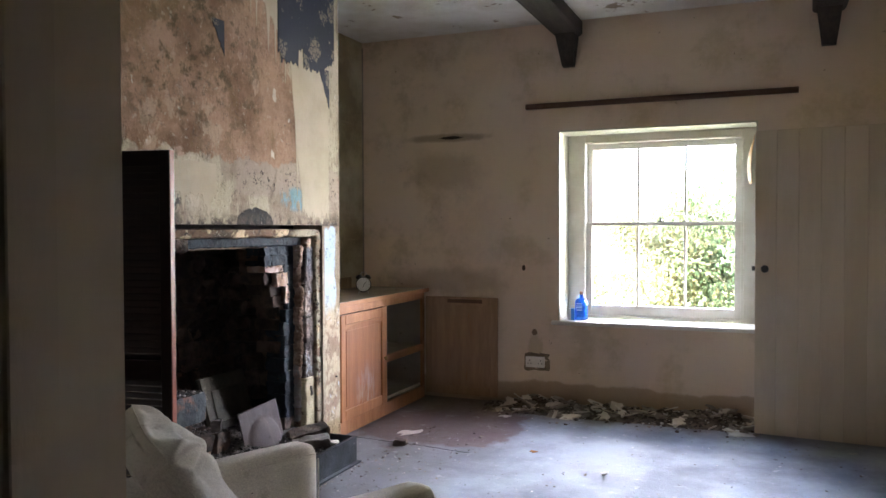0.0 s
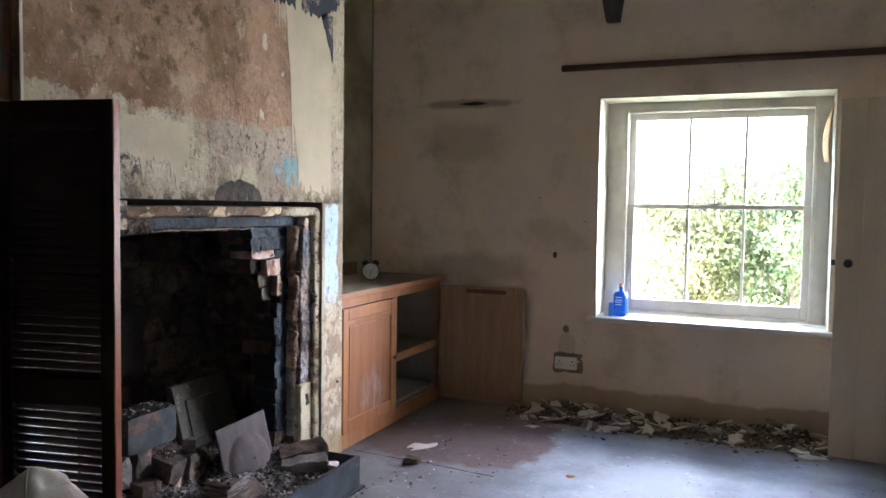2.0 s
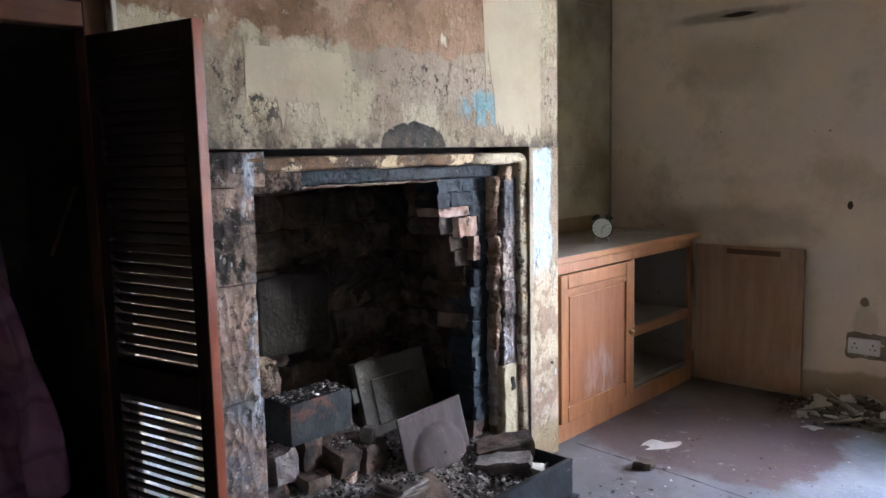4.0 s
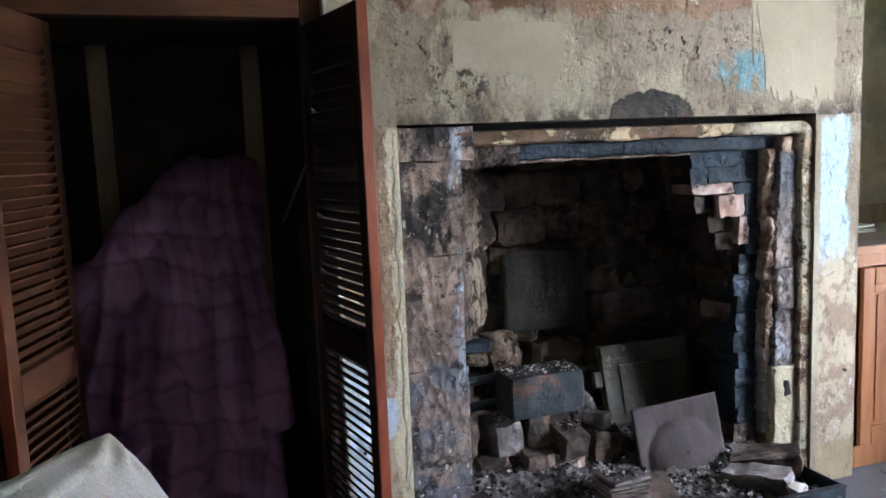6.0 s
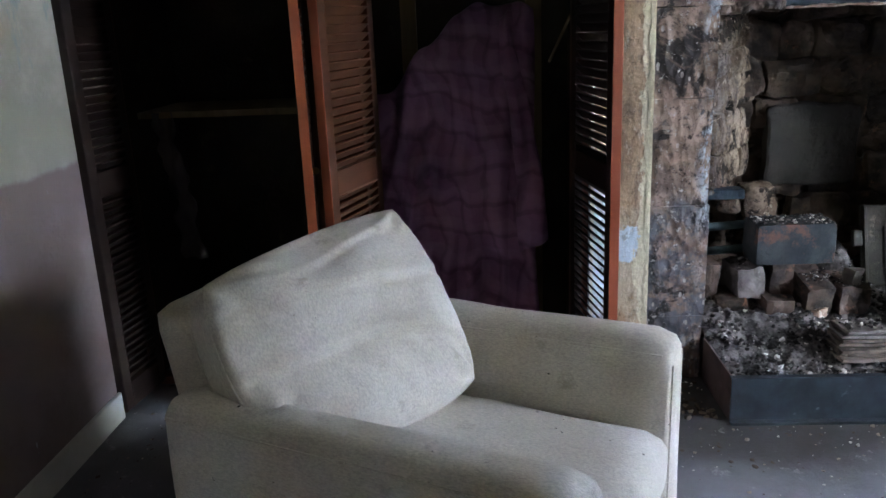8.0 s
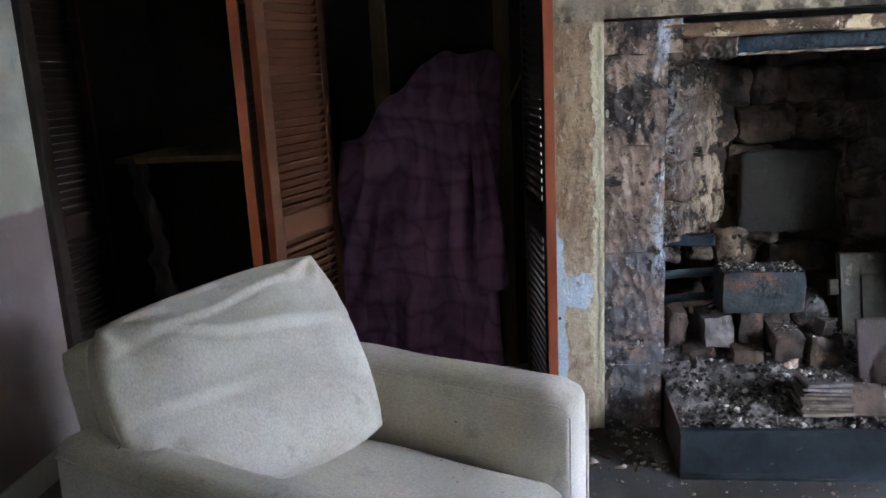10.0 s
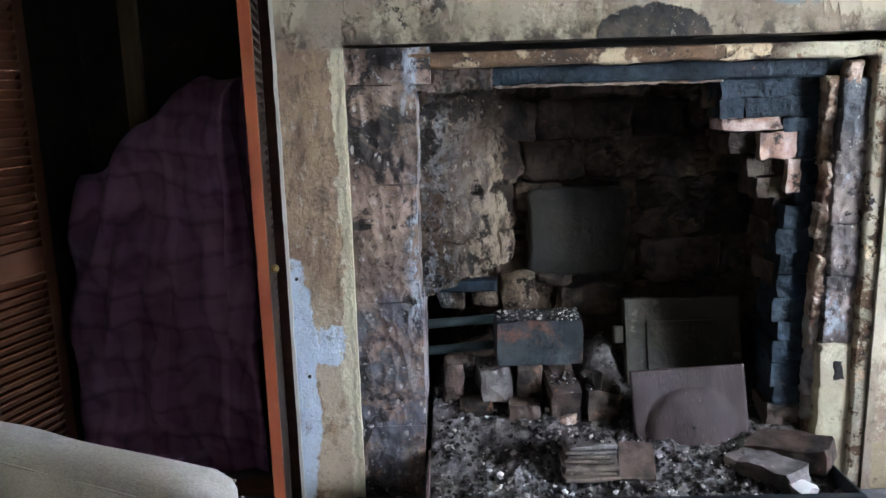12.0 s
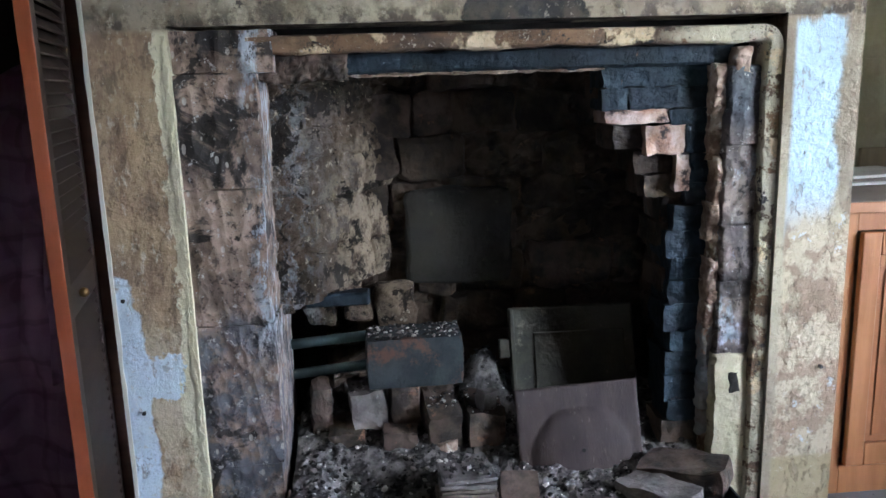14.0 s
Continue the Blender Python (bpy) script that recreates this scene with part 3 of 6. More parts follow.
def part(name, bm, material, parent, label="", smooth=False):
    ob = mesh_ob(name, bm, material, smooth)
    ob.parent = parent
    if label:
        tagged(ob, label)
    return ob


def thing(name, label, category, m=None, group="", kind=""):
    ob = tagged(new(name), label, category, group, kind)
    if m is not None:
        ob.matrix_basis = m
    return ob


def box(bm, x0, x1, y0, y1, z0, z1, bevel=0.0, seg=1):
    r = bmesh.ops.create_cube(bm, size=1.0, matrix=Matrix.LocRotScale(((x0 + x1) / 2, (y0 + y1) / 2, (z0 + z1) / 2), None, (x1 - x0, y1 - y0, z1 - z0)))
    if bevel:
        es = list({e for v in r["verts"] for e in v.link_edges})
        bmesh.ops.bevel(bm, geom=es, offset=bevel, segments=seg, profile=0.6, affect="EDGES")
    return r["verts"]


def boxes(*rows, bevel=0.0):
    bm = bmesh.new()
    for r in rows:
        box(bm, *r, bevel=bevel)
    return bm


def cyl(bm, r0, r1, depth, m, seg=20):
    bmesh.ops.create_cone(bm, cap_ends=True, segments=seg, radius1=r0, radius2=r1, depth=depth, matrix=m)


def rough_block(sx, sy, sz, jitter, cuts=2, seed=0.0, scale=9.0, knock=0.05):
    """A block with uneven faces and knocked edges, centred at its origin."""
    bm = bmesh.new()
    bmesh.ops.create_cube(bm, size=1.0)
    bmesh.ops.subdivide_edges(bm, edges=bm.edges[:], cuts=cuts, use_grid_fill=True)
    for v in bm.verts:
        k = sum(abs(abs(c) - 0.5) < 1e-4 for c in v.co)
        pull = 1 - knock * max(0, k - 1)
        v.co = Vector((v.co.x * sx, v.co.y * sy, v.co.z * sz)) * pull
        v.co += noise.noise_vector(v.co * scale + Vector((seed * 7.3, seed * 3.1, seed))) * jitter
    return bm


def ragged(bm, o, u, v, w, lu, lv, th, n, jit, seed=0.0):
    """A strip lu long and lv wide with torn long edges, th thick along w."""
    o, u, v, w = Vector(o), Vector(u), Vector(v), Vector(w)
    lo, hi = [], []
    for i in range(n + 1):
        s = lu * i / n
        a = noise.noise(Vector((s * 14, seed, 0))) * jit + noise.noise(Vector((s * 45, seed, 3))) * jit * 0.6
        b = noise.noise(Vector((s * 14, seed, 9))) * jit + noise.noise(Vector((s * 45, seed, 12))) * jit * 0.6
        lo.append((s, a)), hi.append((s, lv + b))
    def ring(row, d):
        return [bm.verts.new(o + u * s + v * t + w * d) for s, t in row]
    a0, b0, a1, b1 = ring(lo, 0), ring(hi, 0), ring(lo, th), ring(hi, th)
    for i in range(n):
        bm.faces.new((a1[i], a1[i + 1], b1[i + 1], b1[i]))
        bm.faces.new((a0[i], a0[i + 1], a1[i + 1], a1[i]))
        bm.faces.new((b0[i], b1[i], b1[i + 1], b0[i + 1]))
    bm.faces.new((a0[0], a1[0], b1[0], b0[0]))
    bm.faces.new((a0[n], b0[n], b1[n], a1[n]))
    bmesh.ops.recalc_face_normals(bm, faces=bm.faces[:])


# ---- the room ----
TOP, RIGHT, BACK = 2.87, 1.45, -2.405
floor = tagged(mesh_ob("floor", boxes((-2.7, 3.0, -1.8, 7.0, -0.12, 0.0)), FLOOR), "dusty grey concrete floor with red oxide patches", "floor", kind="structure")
ceiling = tagged(mesh_ob("ceiling", boxes((-2.7, 3.0, -1.8, 7.0, TOP, TOP + 0.15)), CEILING), "flaking white ceiling with damp stains", "ceiling", kind="structure")
WX0, WX1, WZ0, WZ1, WY = -0.757, 0.632, 0.646, 2.066, 6.515
tagged(mesh_ob("wall_north", boxes((-2.7, WX0, WY, 6.97, 0, TOP), (WX1, RIGHT, WY, 6.97, 0, TOP), (WX0, WX1, WY, 6.97, WZ1, TOP), (WX0, WX1, WY, 6.97, 0, WZ0 - 0.03)), PLASTER), "buff plastered wall with mould stains and damp foot", "wall", kind="structure")
tagged(mesh_ob("wall_west", boxes((-2.7, BACK, 5.05, WY, 0, TOP)), ALCOVE), "mildewed papered alcove wall", "wall", kind="structure")
west = bpy.data.objects["wall_west"]
for z0, z1 in ((0.87, 1.253), (1.259, 1.747), (1.753, 2.183), (2.189, 2.86)):
    part("panel", boxes((BACK, BACK + 0.007, 5.06, 6.50, z0, z1), bevel=0.002), ALCOVE, west)
tagged(mesh_ob("wall_cupboard", boxes((-2.7, BACK, 1.39, 3.12, 0, TOP)), SHADED_IN), "dark wall at the back of the cupboard", "wall", kind="structure")
DJ = -0.116
tagged(mesh_ob("wall_south", boxes((-2.7, DJ, 1.39, 1.54, 0, TOP), (0.87, RIGHT, 1.39, 1.54, 0, TOP), (DJ, 0.87, 1.39, 1.54, 2.1, TOP)), NEAR_WALL), "two-tone painted wall with peeling pale patches", "wall", kind="structure")
tagged(mesh_ob("wall_east", boxes((RIGHT, RIGHT + 0.2, -1.8, 6.97, 0, TOP)), PLASTER), "plain buff plastered wall", "wall", kind="structure")
tagged(mesh_ob("wall_passage", boxes((-1.0, RIGHT, -1.8, -1.6, 0, TOP), (-1.2, -1.0, -1.8, 1.39, 0, TOP)), PLASTER), "plain buff passage wall", "wall", kind="structure")

# ---- chimney breast and fireplace ----
BX = -1.785
FY0, FY1, FZ = 3.322, 4.842, 1.36
bm = bmesh.new()
outline = ((3.125, 0), (FY0, 0), (FY0, FZ), (FY1, FZ), (FY1, 0), (5.045, 0), (5.045, TOP), (3.125, TOP))
front, rear = [[bm.verts.new((x, y, z)) for y, z in outline] for x in (BX, -2.7)]
bm.faces.new(front), bm.faces.new(rear[::-1])
for k in range(8):
    bm.faces.new((front[k], rear[k], rear[(k + 1) % 8], front[(k + 1) % 8]))
bmesh.ops.recalc_face_normals(bm, faces=bm.faces[:])
breast = tagged(mesh_ob("chimney_breast", bm, BREAST), "chimney breast with torn wallpaper and stained bare plaster", "chimney breast", kind="structure")
fireplace = thing("fireplace", "burnt-out open stone and brick fireplace", "fireplace", kind="structure")

# the hollow behind the stones
part("flue_lining", boxes((-2.70, -2.58, FY0, FY1, 0, FZ), (-2.58, -2.16, FY0, 3.42, 0, FZ), (-2.58, -1.99, FY1 - 0.06, FY1, 0, FZ), (-2.58, -1.95, 3.42, FY1 - 0.06, 1.335, FZ)), SOOT, fireplace, "sooty flue lining")

# left jamb: dressed stones one above the other
def jamb_stone(x0, x1, y0, y1, z0, z1, seed, label):
    bm = rough_block(x1 - x0, y1 - y0, z1 - z0, 0.004, 9, seed, 22, 0.004)
    for v in bm.verts:
        v.co += Vector(((x0 + x1) / 2, (y0 + y1) / 2, (z0 + z1) / 2))
    part("stone", bm, STONE_JAMB, fireplace, label)
for k, (z0, z1) in enumerate(((0.0, 0.232), (0.233, 0.62), (0.621, 0.97), (0.971, 1.25))):
    jamb_stone(-2.16, -1.797, 3.322, 3.512 + 0.006 * (k % 2), z0, z1, 3.0 + k, "burnt and pecked jamb stone")
jamb_stone(-2.1, -1.797, 3.322, 3.56, 1.251, 1.352, 11.0, "grey blackened stone at the lintel's end")

# rounded plaster moulding: along the top, round the corner and down the right side
def relief(name, y0, y1, z0, z1, x, amp, torn, seed, material, label, back=0.06, n=10, m=80):
    """A crumbling slab that faces +x: uneven face, torn outline, worn rim."""
    bm = bmesh.new()
    def rag(t, k):
        return torn * (noise.noise(Vector((t * 11, seed, k))) + 0.6 * noise.noise(Vector((t * 37, seed, k + 3))) + 0.35 * noise.noise(Vector((t * 90, seed, k + 6))))
    g = []
    for i in range(n + 1):
        row = []
        for j in range(m + 1):
            s, t = i / n, j / m
            y, z = y0 + (y1 - y0) * s, z0 + (z1 - z0) * t
            yy = y + (1 - s) * rag(z, 0.0) + s * rag(z, 20.0)
            zz = z + (1 - t) * rag(y, 40.0) + t * rag(y, 60.0)
            rim = min(s, 1 - s) * (y1 - y0), min(t, 1 - t) * (z1 - z0)
            d = amp * (noise.noise(Vector((yy * 13, zz * 13, seed))) + 0.6 * noise.noise(Vector((yy * 34, zz * 34, seed))) + 0.4 * noise.noise(Vector((yy * 80, zz * 80, seed))))
            row.append(bm.verts.new((x + d - 0.010 * math.exp(-min(rim) / 0.0025), yy, zz)))
        g.append(row)
    for i in range(n):
        for j in range(m):
            bm.faces.new((g[i][j], g[i + 1][j], g[i + 1][j + 1], g[i][j + 1]))
    ring = [g[i][0] for i in range(n)] + [g[n][j] for j in range(m)] + [g[i][m] for i in range(n, 0, -1)] + [g[0][j] for j in range(m, 0, -1)]
    rear = [bm.verts.new((x - back, v.co.y, v.co.z)) for v in ring]
    for k in range(len(ring)):
        bm.faces.new((ring[k - 1], rear[k - 1], rear[k], ring[k]))
    bmesh.ops.recalc_face_normals(bm, faces=bm.faces[:])
    return part(name, bm, material, fireplace, label)

def moulding_sweep():
    """A half-round bead with a flat inner lip, swept over the head and down the right side."""
    bm = bmesh.new()
    path, R, yr, zt = [], 0.035, 4.824, 1.318
    path += [(3.50 + (yr - R - 3.50) * k / 130, zt, 0.0, 1.0) for k in range(130)]
    path += [(yr - R + R * math.sin(a), zt - R + R * math.cos(a), math.sin(a), math.cos(a)) for a in (math.pi / 2 * k / 8 for k in range(9))]
    path += [(yr, zt - R - (zt - R) * k / 130, 1.0, 0.0) for k in range(1, 131)]
    prof = [(-0.026, -0.075), (-0.024, -0.024), (-0.018, -0.018), (-0.006, -0.015), (0.006, -0.012), (0.014, -0.010), (0.018, -0.018), (0.020, -0.075)]
    rows = []
    for k, (y, z, ny, nz) in enumerate(path):
        j = noise.noise(Vector((y * 9, z * 9, 3))) + 0.6 * noise.noise(Vector((y * 40, z * 40, 8)))
        rows.append([bm.verts.new((BX + d + 0.003 * j * (q > 0 and q < 7), y + ny * (o + (0.006 * j if q < 3 else 0)), z + nz * (o + (0.006 * j if q < 3 else 0)))) for q, (o, d) in enumerate(prof)])
    for r0, r1 in zip(rows, rows[1:]):
        for q in range(len(prof) - 1):
            bm.faces.new((r0[q], r0[q + 1], r1[q + 1], r1[q]))
    bmesh.ops.recalc_face_normals(bm, faces=bm.faces[:])
    return bm
part("moulding", moulding_sweep(), BAND, fireplace, "flaking plaster moulding, scorched brown to cream")
relief("lintel", 3.70, 4.745, 1.240, 1.296, -1.862, 0.004, 0.007, 5.0, BLUE_BRICK, "blue-black painted lintel with a chipped lower edge", 0.13, 120, 8)
relief("lintel_chips", 3.74, 4.40, 1.233, 1.243, -1.868, 0.004, 0.006, 6.0, BROKEN_BRICK, "bare chipped lower edge of the lintel", 0.06, 110, 2)
relief("lintel_end", 3.50, 3.74, 1.226, 1.300, -1.850, 0.012, 0.014, 8.0, SOOT_BRICK, "charred lintel end", 0.12, 40, 14)

# right side: pecked stone strip, cream plaster foot, broken arris, blue brick quoins set back
CREAM_FOOT = simple("smoked_cream_plaster", (0.50, 0.445, 0.30), (0.40, 0.34, 0.23), 9, (0.10, 0.075, 0.055), 13, 0.59, 0.85, 0.004)
for z0, z1, y0, dx, seed in ((1.03, 1.235, 4.716, 0.0, 15.0), (0.815, 1.034, 4.709, -0.004, 21.0), (0.66, 0.818, 4.713, 0.002, 25.0), (0.452, 0.664, 4.708, -0.003, 29.0)):
    relief("stone_strip", y0, 4.812, z0, z1, -1.823 + dx, 0.004, 0.006, seed, CRACKED, "pecked and smoked stone strip", 0.1, 14, 44)
relief("plaster_foot", 4.703, 4.812, 0.0, 0.456, -1.820, 0.003, 0.009, 35.0, CREAM_FOOT, "smoked cream plaster over the foot of the jamb", 0.1, 14, 80)
relief("stone_chip", 4.730, 4.775, 1.215, 1.282, -1.820, 0.008, 0.010, 45.0, BROKEN_BRICK, "broken corner block", 0.1, 10, 16)
relief("dark_hole", 4.745, 4.782, 0.335, 0.405, -1.8165, 0.002, 0.010, 47.0, SOOT, "sooty hole in the plaster", 0.02, 8, 14)
edge_rng = random.Random(19)
z = 0.0
while z < 1.22:
    h = min(edge_rng.uniform(0.06, 0.13), 1.24 - z)
    dx, dy = edge_rng.uniform(-0.02, 0.008), edge_rng.uniform(-0.010, 0.006)
    relief("broken_edge", 4.688 + dy, 4.717, z - 0.006, z + h + 0.006, -1.84 + dx, 0.012, 0.010, 18.0 + z * 9, GREY_SLAB_PALE if 0.2 < z < 0.45 else BROKEN_BRICK, "broken mortar and brick edge", 0.1, 10, 18)
    z += h

def quoin(y0, y1, z0, z1, mat, seed, label="", x=-1.955, th=0.13):
    bm = rough_block(th, y1 - y0 + 0.001, z1 - z0 - 0.0015, 0.0075, 6, seed, 30, 0.006)
    for v in bm.verts:
        v.co += Vector((x, (y0 + y1) / 2, (z0 + z1) / 2))
    return part("brick", bm, mat, fireplace, label)

BLUE_NAME, BARE_NAME, SOOT_NAME = "blue-black painted brick", "bare broken brick end", "sooted brick"
for y0, y1, z0, z1, mat, name in (
        (4.400, 4.545, 1.187, 1.243, BLUE_BRICK, BLUE_NAME), (4.547, 4.700, 1.187, 1.243, BLUE_BRICK, BLUE_NAME),
        (4.402, 4.470, 1.128, 1.186, BLUE_BRICK, BLUE_NAME), (4.472, 4.700, 1.128, 1.186, BLUE_BRICK, BLUE_NAME),
        (4.412, 4.585, 1.092, 1.127, BARE_BRICK, BARE_NAME), (4.587, 4.700, 1.086, 1.127, BLUE_BRICK, BLUE_NAME),
        (4.522, 4.628, 1.008, 1.085, BARE_BRICK, BARE_NAME), (4.630, 4.700, 1.008, 1.085, BLUE_BRICK, BLUE_NAME),
        (4.607, 4.645, 0.905, 1.006, BARE_BRICK, BARE_NAME), (4.647, 4.700, 0.930, 1.006, BLUE_BRICK, BLUE_NAME)):
    quoin(y0, y1, z0, z1, mat, z0 * 31 + y0, name)
z = 0.928
for k in range(13):
    h = 0.062 + 0.016 * ((k * 7) % 3) / 2
    left = (4.637 if k == 0 else 4.594) + 0.010 * math.sin(k * 2.3)
    blue = z - h > 0.19
    quoin(left, 4.70, z - h, z, BLUE_BRICK if blue else SOOT_BRICK, k + 0.2, BLUE_NAME if blue else SOOT_NAME)
    z -= h
    if z < 0.05:
        break
# smoked brickwork that steps out under the lintel behind the quoins
for k in range(9):
    z0, y0 = 1.225 - 0.068 * (k + 1), (4.40, 4.43, 4.44, 4.50, 4.53, 4.585, 4.57, 4.60, 4.59)[k]
    quoin(y0, 4.64, z0, z0 + 0.066, SOOT_BRICK if k % 3 else FIRE_STONE, k + 60.3, SOOT_NAME, -2.005, 0.16)

# rough stones of the fireback and of the sides
rng = random.Random(4)
def stone_wall(a0, a1, z0, z1, place, mats, rows, wide):
    z = z0
    while z < z1 - 0.02:
        h = min(rng.uniform(*rows), z1 - z)
        a = a0
        while a < a1 - 0.02:
            w = min(rng.uniform(*wide), a1 - a)
            bm = rough_block(0.16, w - 0.002, h - 0.002, 0.022, 5, rng.random() * 50, 14, 0.07)
            for v in bm.verts:
                x, y = place(v.co.x, a + w / 2 + v.co.y)
                v.co = Vector((x, y, z + h / 2 + v.co.z))
            part("stone", bm, rng.choice(mats), fireplace).location = (rng.uniform(-0.03, 0.03), 0, 0)
            a += w
        z += h

stone_wall(3.70, 4.72, 0.05, 1.35, lambda x, a: (-2.49 + x, a), (FIRE_STONE, FIRE_STONE, FIRE_STONE, SOOT_BRICK), (0.08, 0.16), (0.12, 0.3))
stone_wall(4.00, 4.62, 0.30, 1.1, lambda x, a: (-2.05 - (a - 4.0) * 0.62, 4.78 + x), (FIRE_STONE, SOOT_BRICK), (0.07, 0.1), (0.12, 0.24))
# left side wall, splayed towards the back
stone_wall(0.0, 0.46, 0.60, 1.26, lambda x, a: (-2.12 - a * 0.8, 3.56 + a * 0.55 + x * 0.7), (RUBBLE_WALL,), (0.08, 0.17), (0.1, 0.2))
stone_wall(0.0, 0.46, 0.0, 0.2, lambda x, a: (-2.12 - a * 0.8, 3.56 + a * 0.55 + x * 0.7), (SOOT_BRICK, FIRE_STONE), (0.08, 0.1), (0.1, 0.2))
def mortar(a0, a1, z0, z1, place, mat, amp, seed):
    """A rough bed of mortar that fills the joints of a rubble wall."""
    bm = bmesh.new()
    n, m = 60, 120
    g = []
    for i in range(n + 1):
        row = []
        for j in range(m + 1):
            a, z = a0 + (a1 - a0) * i / n, z0 + (z1 - z0) * j / m
            d = amp * (noise.noise(Vector((a * 11, z * 11, seed))) + 0.7 * noise.noise(Vector((a * 30, z * 30, seed + 4))) + 0.4 * noise.noise(Vector((a * 75, z * 75, seed + 8))))
            x, y = place(d, a)
            row.append(bm.verts.new((x, y, z)))
        g.append(row)
    for i in range(n):
        for j in range(m):
            bm.faces.new((g[i][j], g[i + 1][j], g[i + 1][j + 1], g[i][j + 1]))
    bmesh.ops.recalc_face_normals(bm, faces=bm.faces[:])
    part("mortar_bed", bm, mat, fireplace, "crumbling mortar")
mortar(-0.2, 0.52, 0.585, 1.3, lambda d, a: (-2.1 - a * 0.8 + 0.3 * d, 3.580 + a * 0.55 + d), RUBBLE_WALL, 0.040, 2.0)
mortar(3.6, 4.74, 0.05, 1.34, lambda d, a: (-2.435 + d, a), FIRE_STONE, 0.03, 7.0)
bm = rough_block(0.05, 0.36, 0.32, 0.016, 8, 31.0, 8)
for v in bm.verts:
    v.co += Vector((-2.385, 4.06, 0.715))
part("mortar_slab", bm, GREY_SLAB, fireplace, "smooth grey mortar patch")
# iron bar and stones over the hollow with the pipes
part("iron_bar", boxes((-2.26, -2.19, 3.56, 3.76, 0.545, 0.585), bevel=0.006), BLUE_BRICK, fireplace, "blue-black iron bar")
for y, z, w, h, k in ((3.60, 0.505, 0.10, 0.07, 1.0), (3.72, 0.51, 0.09, 0.06, 2.0), (3.84, 0.50, 0.13, 0.16, 3.0), (3.80, 0.37, 0.10, 0.09, 4.0)):
    bm = rough_block(0.12, w, h, 0.016, 5, k + 70, 16, 0.07)
    for v in bm.verts:
        v.co += Vector((-2.31, y, z))
    part("stone", bm, RUBBLE_WALL, fireplace)
for z in (0.45, 0.355):
    bm = bmesh.new()
    cyl(bm, 0.016, 0.016, 0.34, pose(-2.17, 3.68, z, 90, 0, 12), 14)
    part("pipe", bm, simple("blue_grey_pipe", (0.13, 0.2, 0.21), (0.09, 0.13, 0.14), 12, None, rough=0.5, height=0.001) if z > 0.35 else SOOT_BRICK, fireplace, "old heating pipe", True)

# ---- window ----
window = thing("window_1", "white painted six-pane sliding sash window", "window", kind="structure")
FY = 6.80
part("reveal", boxes((WX0, WX0 + 0.012, WY - 0.001, 6.97, WZ0, WZ1), (WX1 - 0.012, WX1, WY - 0.001, 6.97, WZ0, WZ1), (WX0 + 0.012, WX1 - 0.012, WY - 0.001, 6.97, WZ1 - 0.012, WZ1)), REVEAL, window, "whitewashed window reveal")
bm = boxes((WX0 - 0.045, WX1 + 0.02, WY - 0.035, 6.80, WZ0 - 0.03, WZ0), bevel=0.006)
part("window_sill", bm, WHITE, window, "white painted sill")
gx0, gx1, gz0, gz1, mz = -0.565, 0.475, 0.745, 1.945, 1.37
part("window_frame", boxes((WX0 + 0.012, gx0 - 0.045, FY, FY + 0.12, WZ0, WZ1 - 0.012), (gx1 + 0.045, WX1 - 0.012, FY, FY + 0.12, WZ0, WZ1 - 0.012), (gx0 - 0.045, gx1 + 0.045, FY, FY + 0.12, gz1 + 0.045, WZ1 - 0.012), (gx0 - 0.045, gx1 + 0.045, FY + 0.004, FY + 0.12, WZ0, gz0 - 0.075), bevel=0.004), WHITE, window)
part("stop_bead", boxes((gx0 - 0.062, gx0 - 0.045, FY - 0.014, FY, WZ0 + 0.04, gz1 + 0.06), (gx1 + 0.045, gx1 + 0.062, FY - 0.014, FY, WZ0 + 0.04, gz1 + 0.06), (gx0 - 0.045, gx1 + 0.045, FY - 0.014, FY, gz1 + 0.045, gz1 + 0.06), bevel=0.003), WHITE, window)
def sash(name, y, z0, z1, bot, top, side=0.045):
    s = part(name, boxes((gx0 - side, gx0, y, y + 0.04, z0 - bot, z1 + top), (gx1, gx1 + side, y, y + 0.04, z0 - bot, z1 + top), (gx0, gx1, y, y + 0.04, z0 - bot, z0), (gx0, gx1, y, y + 0.04, z1, z1 + top), bevel=0.004), WHITE, window)
    w = (gx1 - gx0) / 3
    for i in (1, 2):
        part("glazing_bar", boxes((gx0 + w * i - 0.009, gx0 + w * i + 0.009, y + 0.002, y + 0.038, z0, z1), bevel=0.003), WHITE, s)
    for i in range(3):
        p = part("pane", boxes((gx0 + w * i + 0.009, gx0 + w * (i + 1) - 0.009, y + 0.018, y + 0.022, z0, z1)), GLASS, s)
        p.visible_shadow = False
GLASS = bpy.data.materials.new("old_window_glass")
GLASS.use_nodes = True
g = GLASS.node_tree.nodes["Principled BSDF"]
g.inputs["Transmission Weight"].default_value, g.inputs["Roughness"].default_value, g.inputs["IOR"].default_value = 1.0, 0.0, 1.12
g.inputs["Base Color"].default_value = (0.97, 0.985, 0.98, 1)
sash("lower_sash", FY + 0.02, gz0, mz - 0.015, 0.075, 0.028)
sash("upper_sash", FY + 0.065, mz + 0.015, gz1, 0.03, 0.045)
bm = boxes((-0.075, -0.02, FY + 0.022, FY + 0.05, mz + 0.013, mz + 0.022))
cyl(bm, 0.009, 0.006, 0.025, pose(-0.05, FY + 0.036, mz + 0.034), 10)
part("sash_catch", bm, BLACK_METAL, window, "dark sash catch")

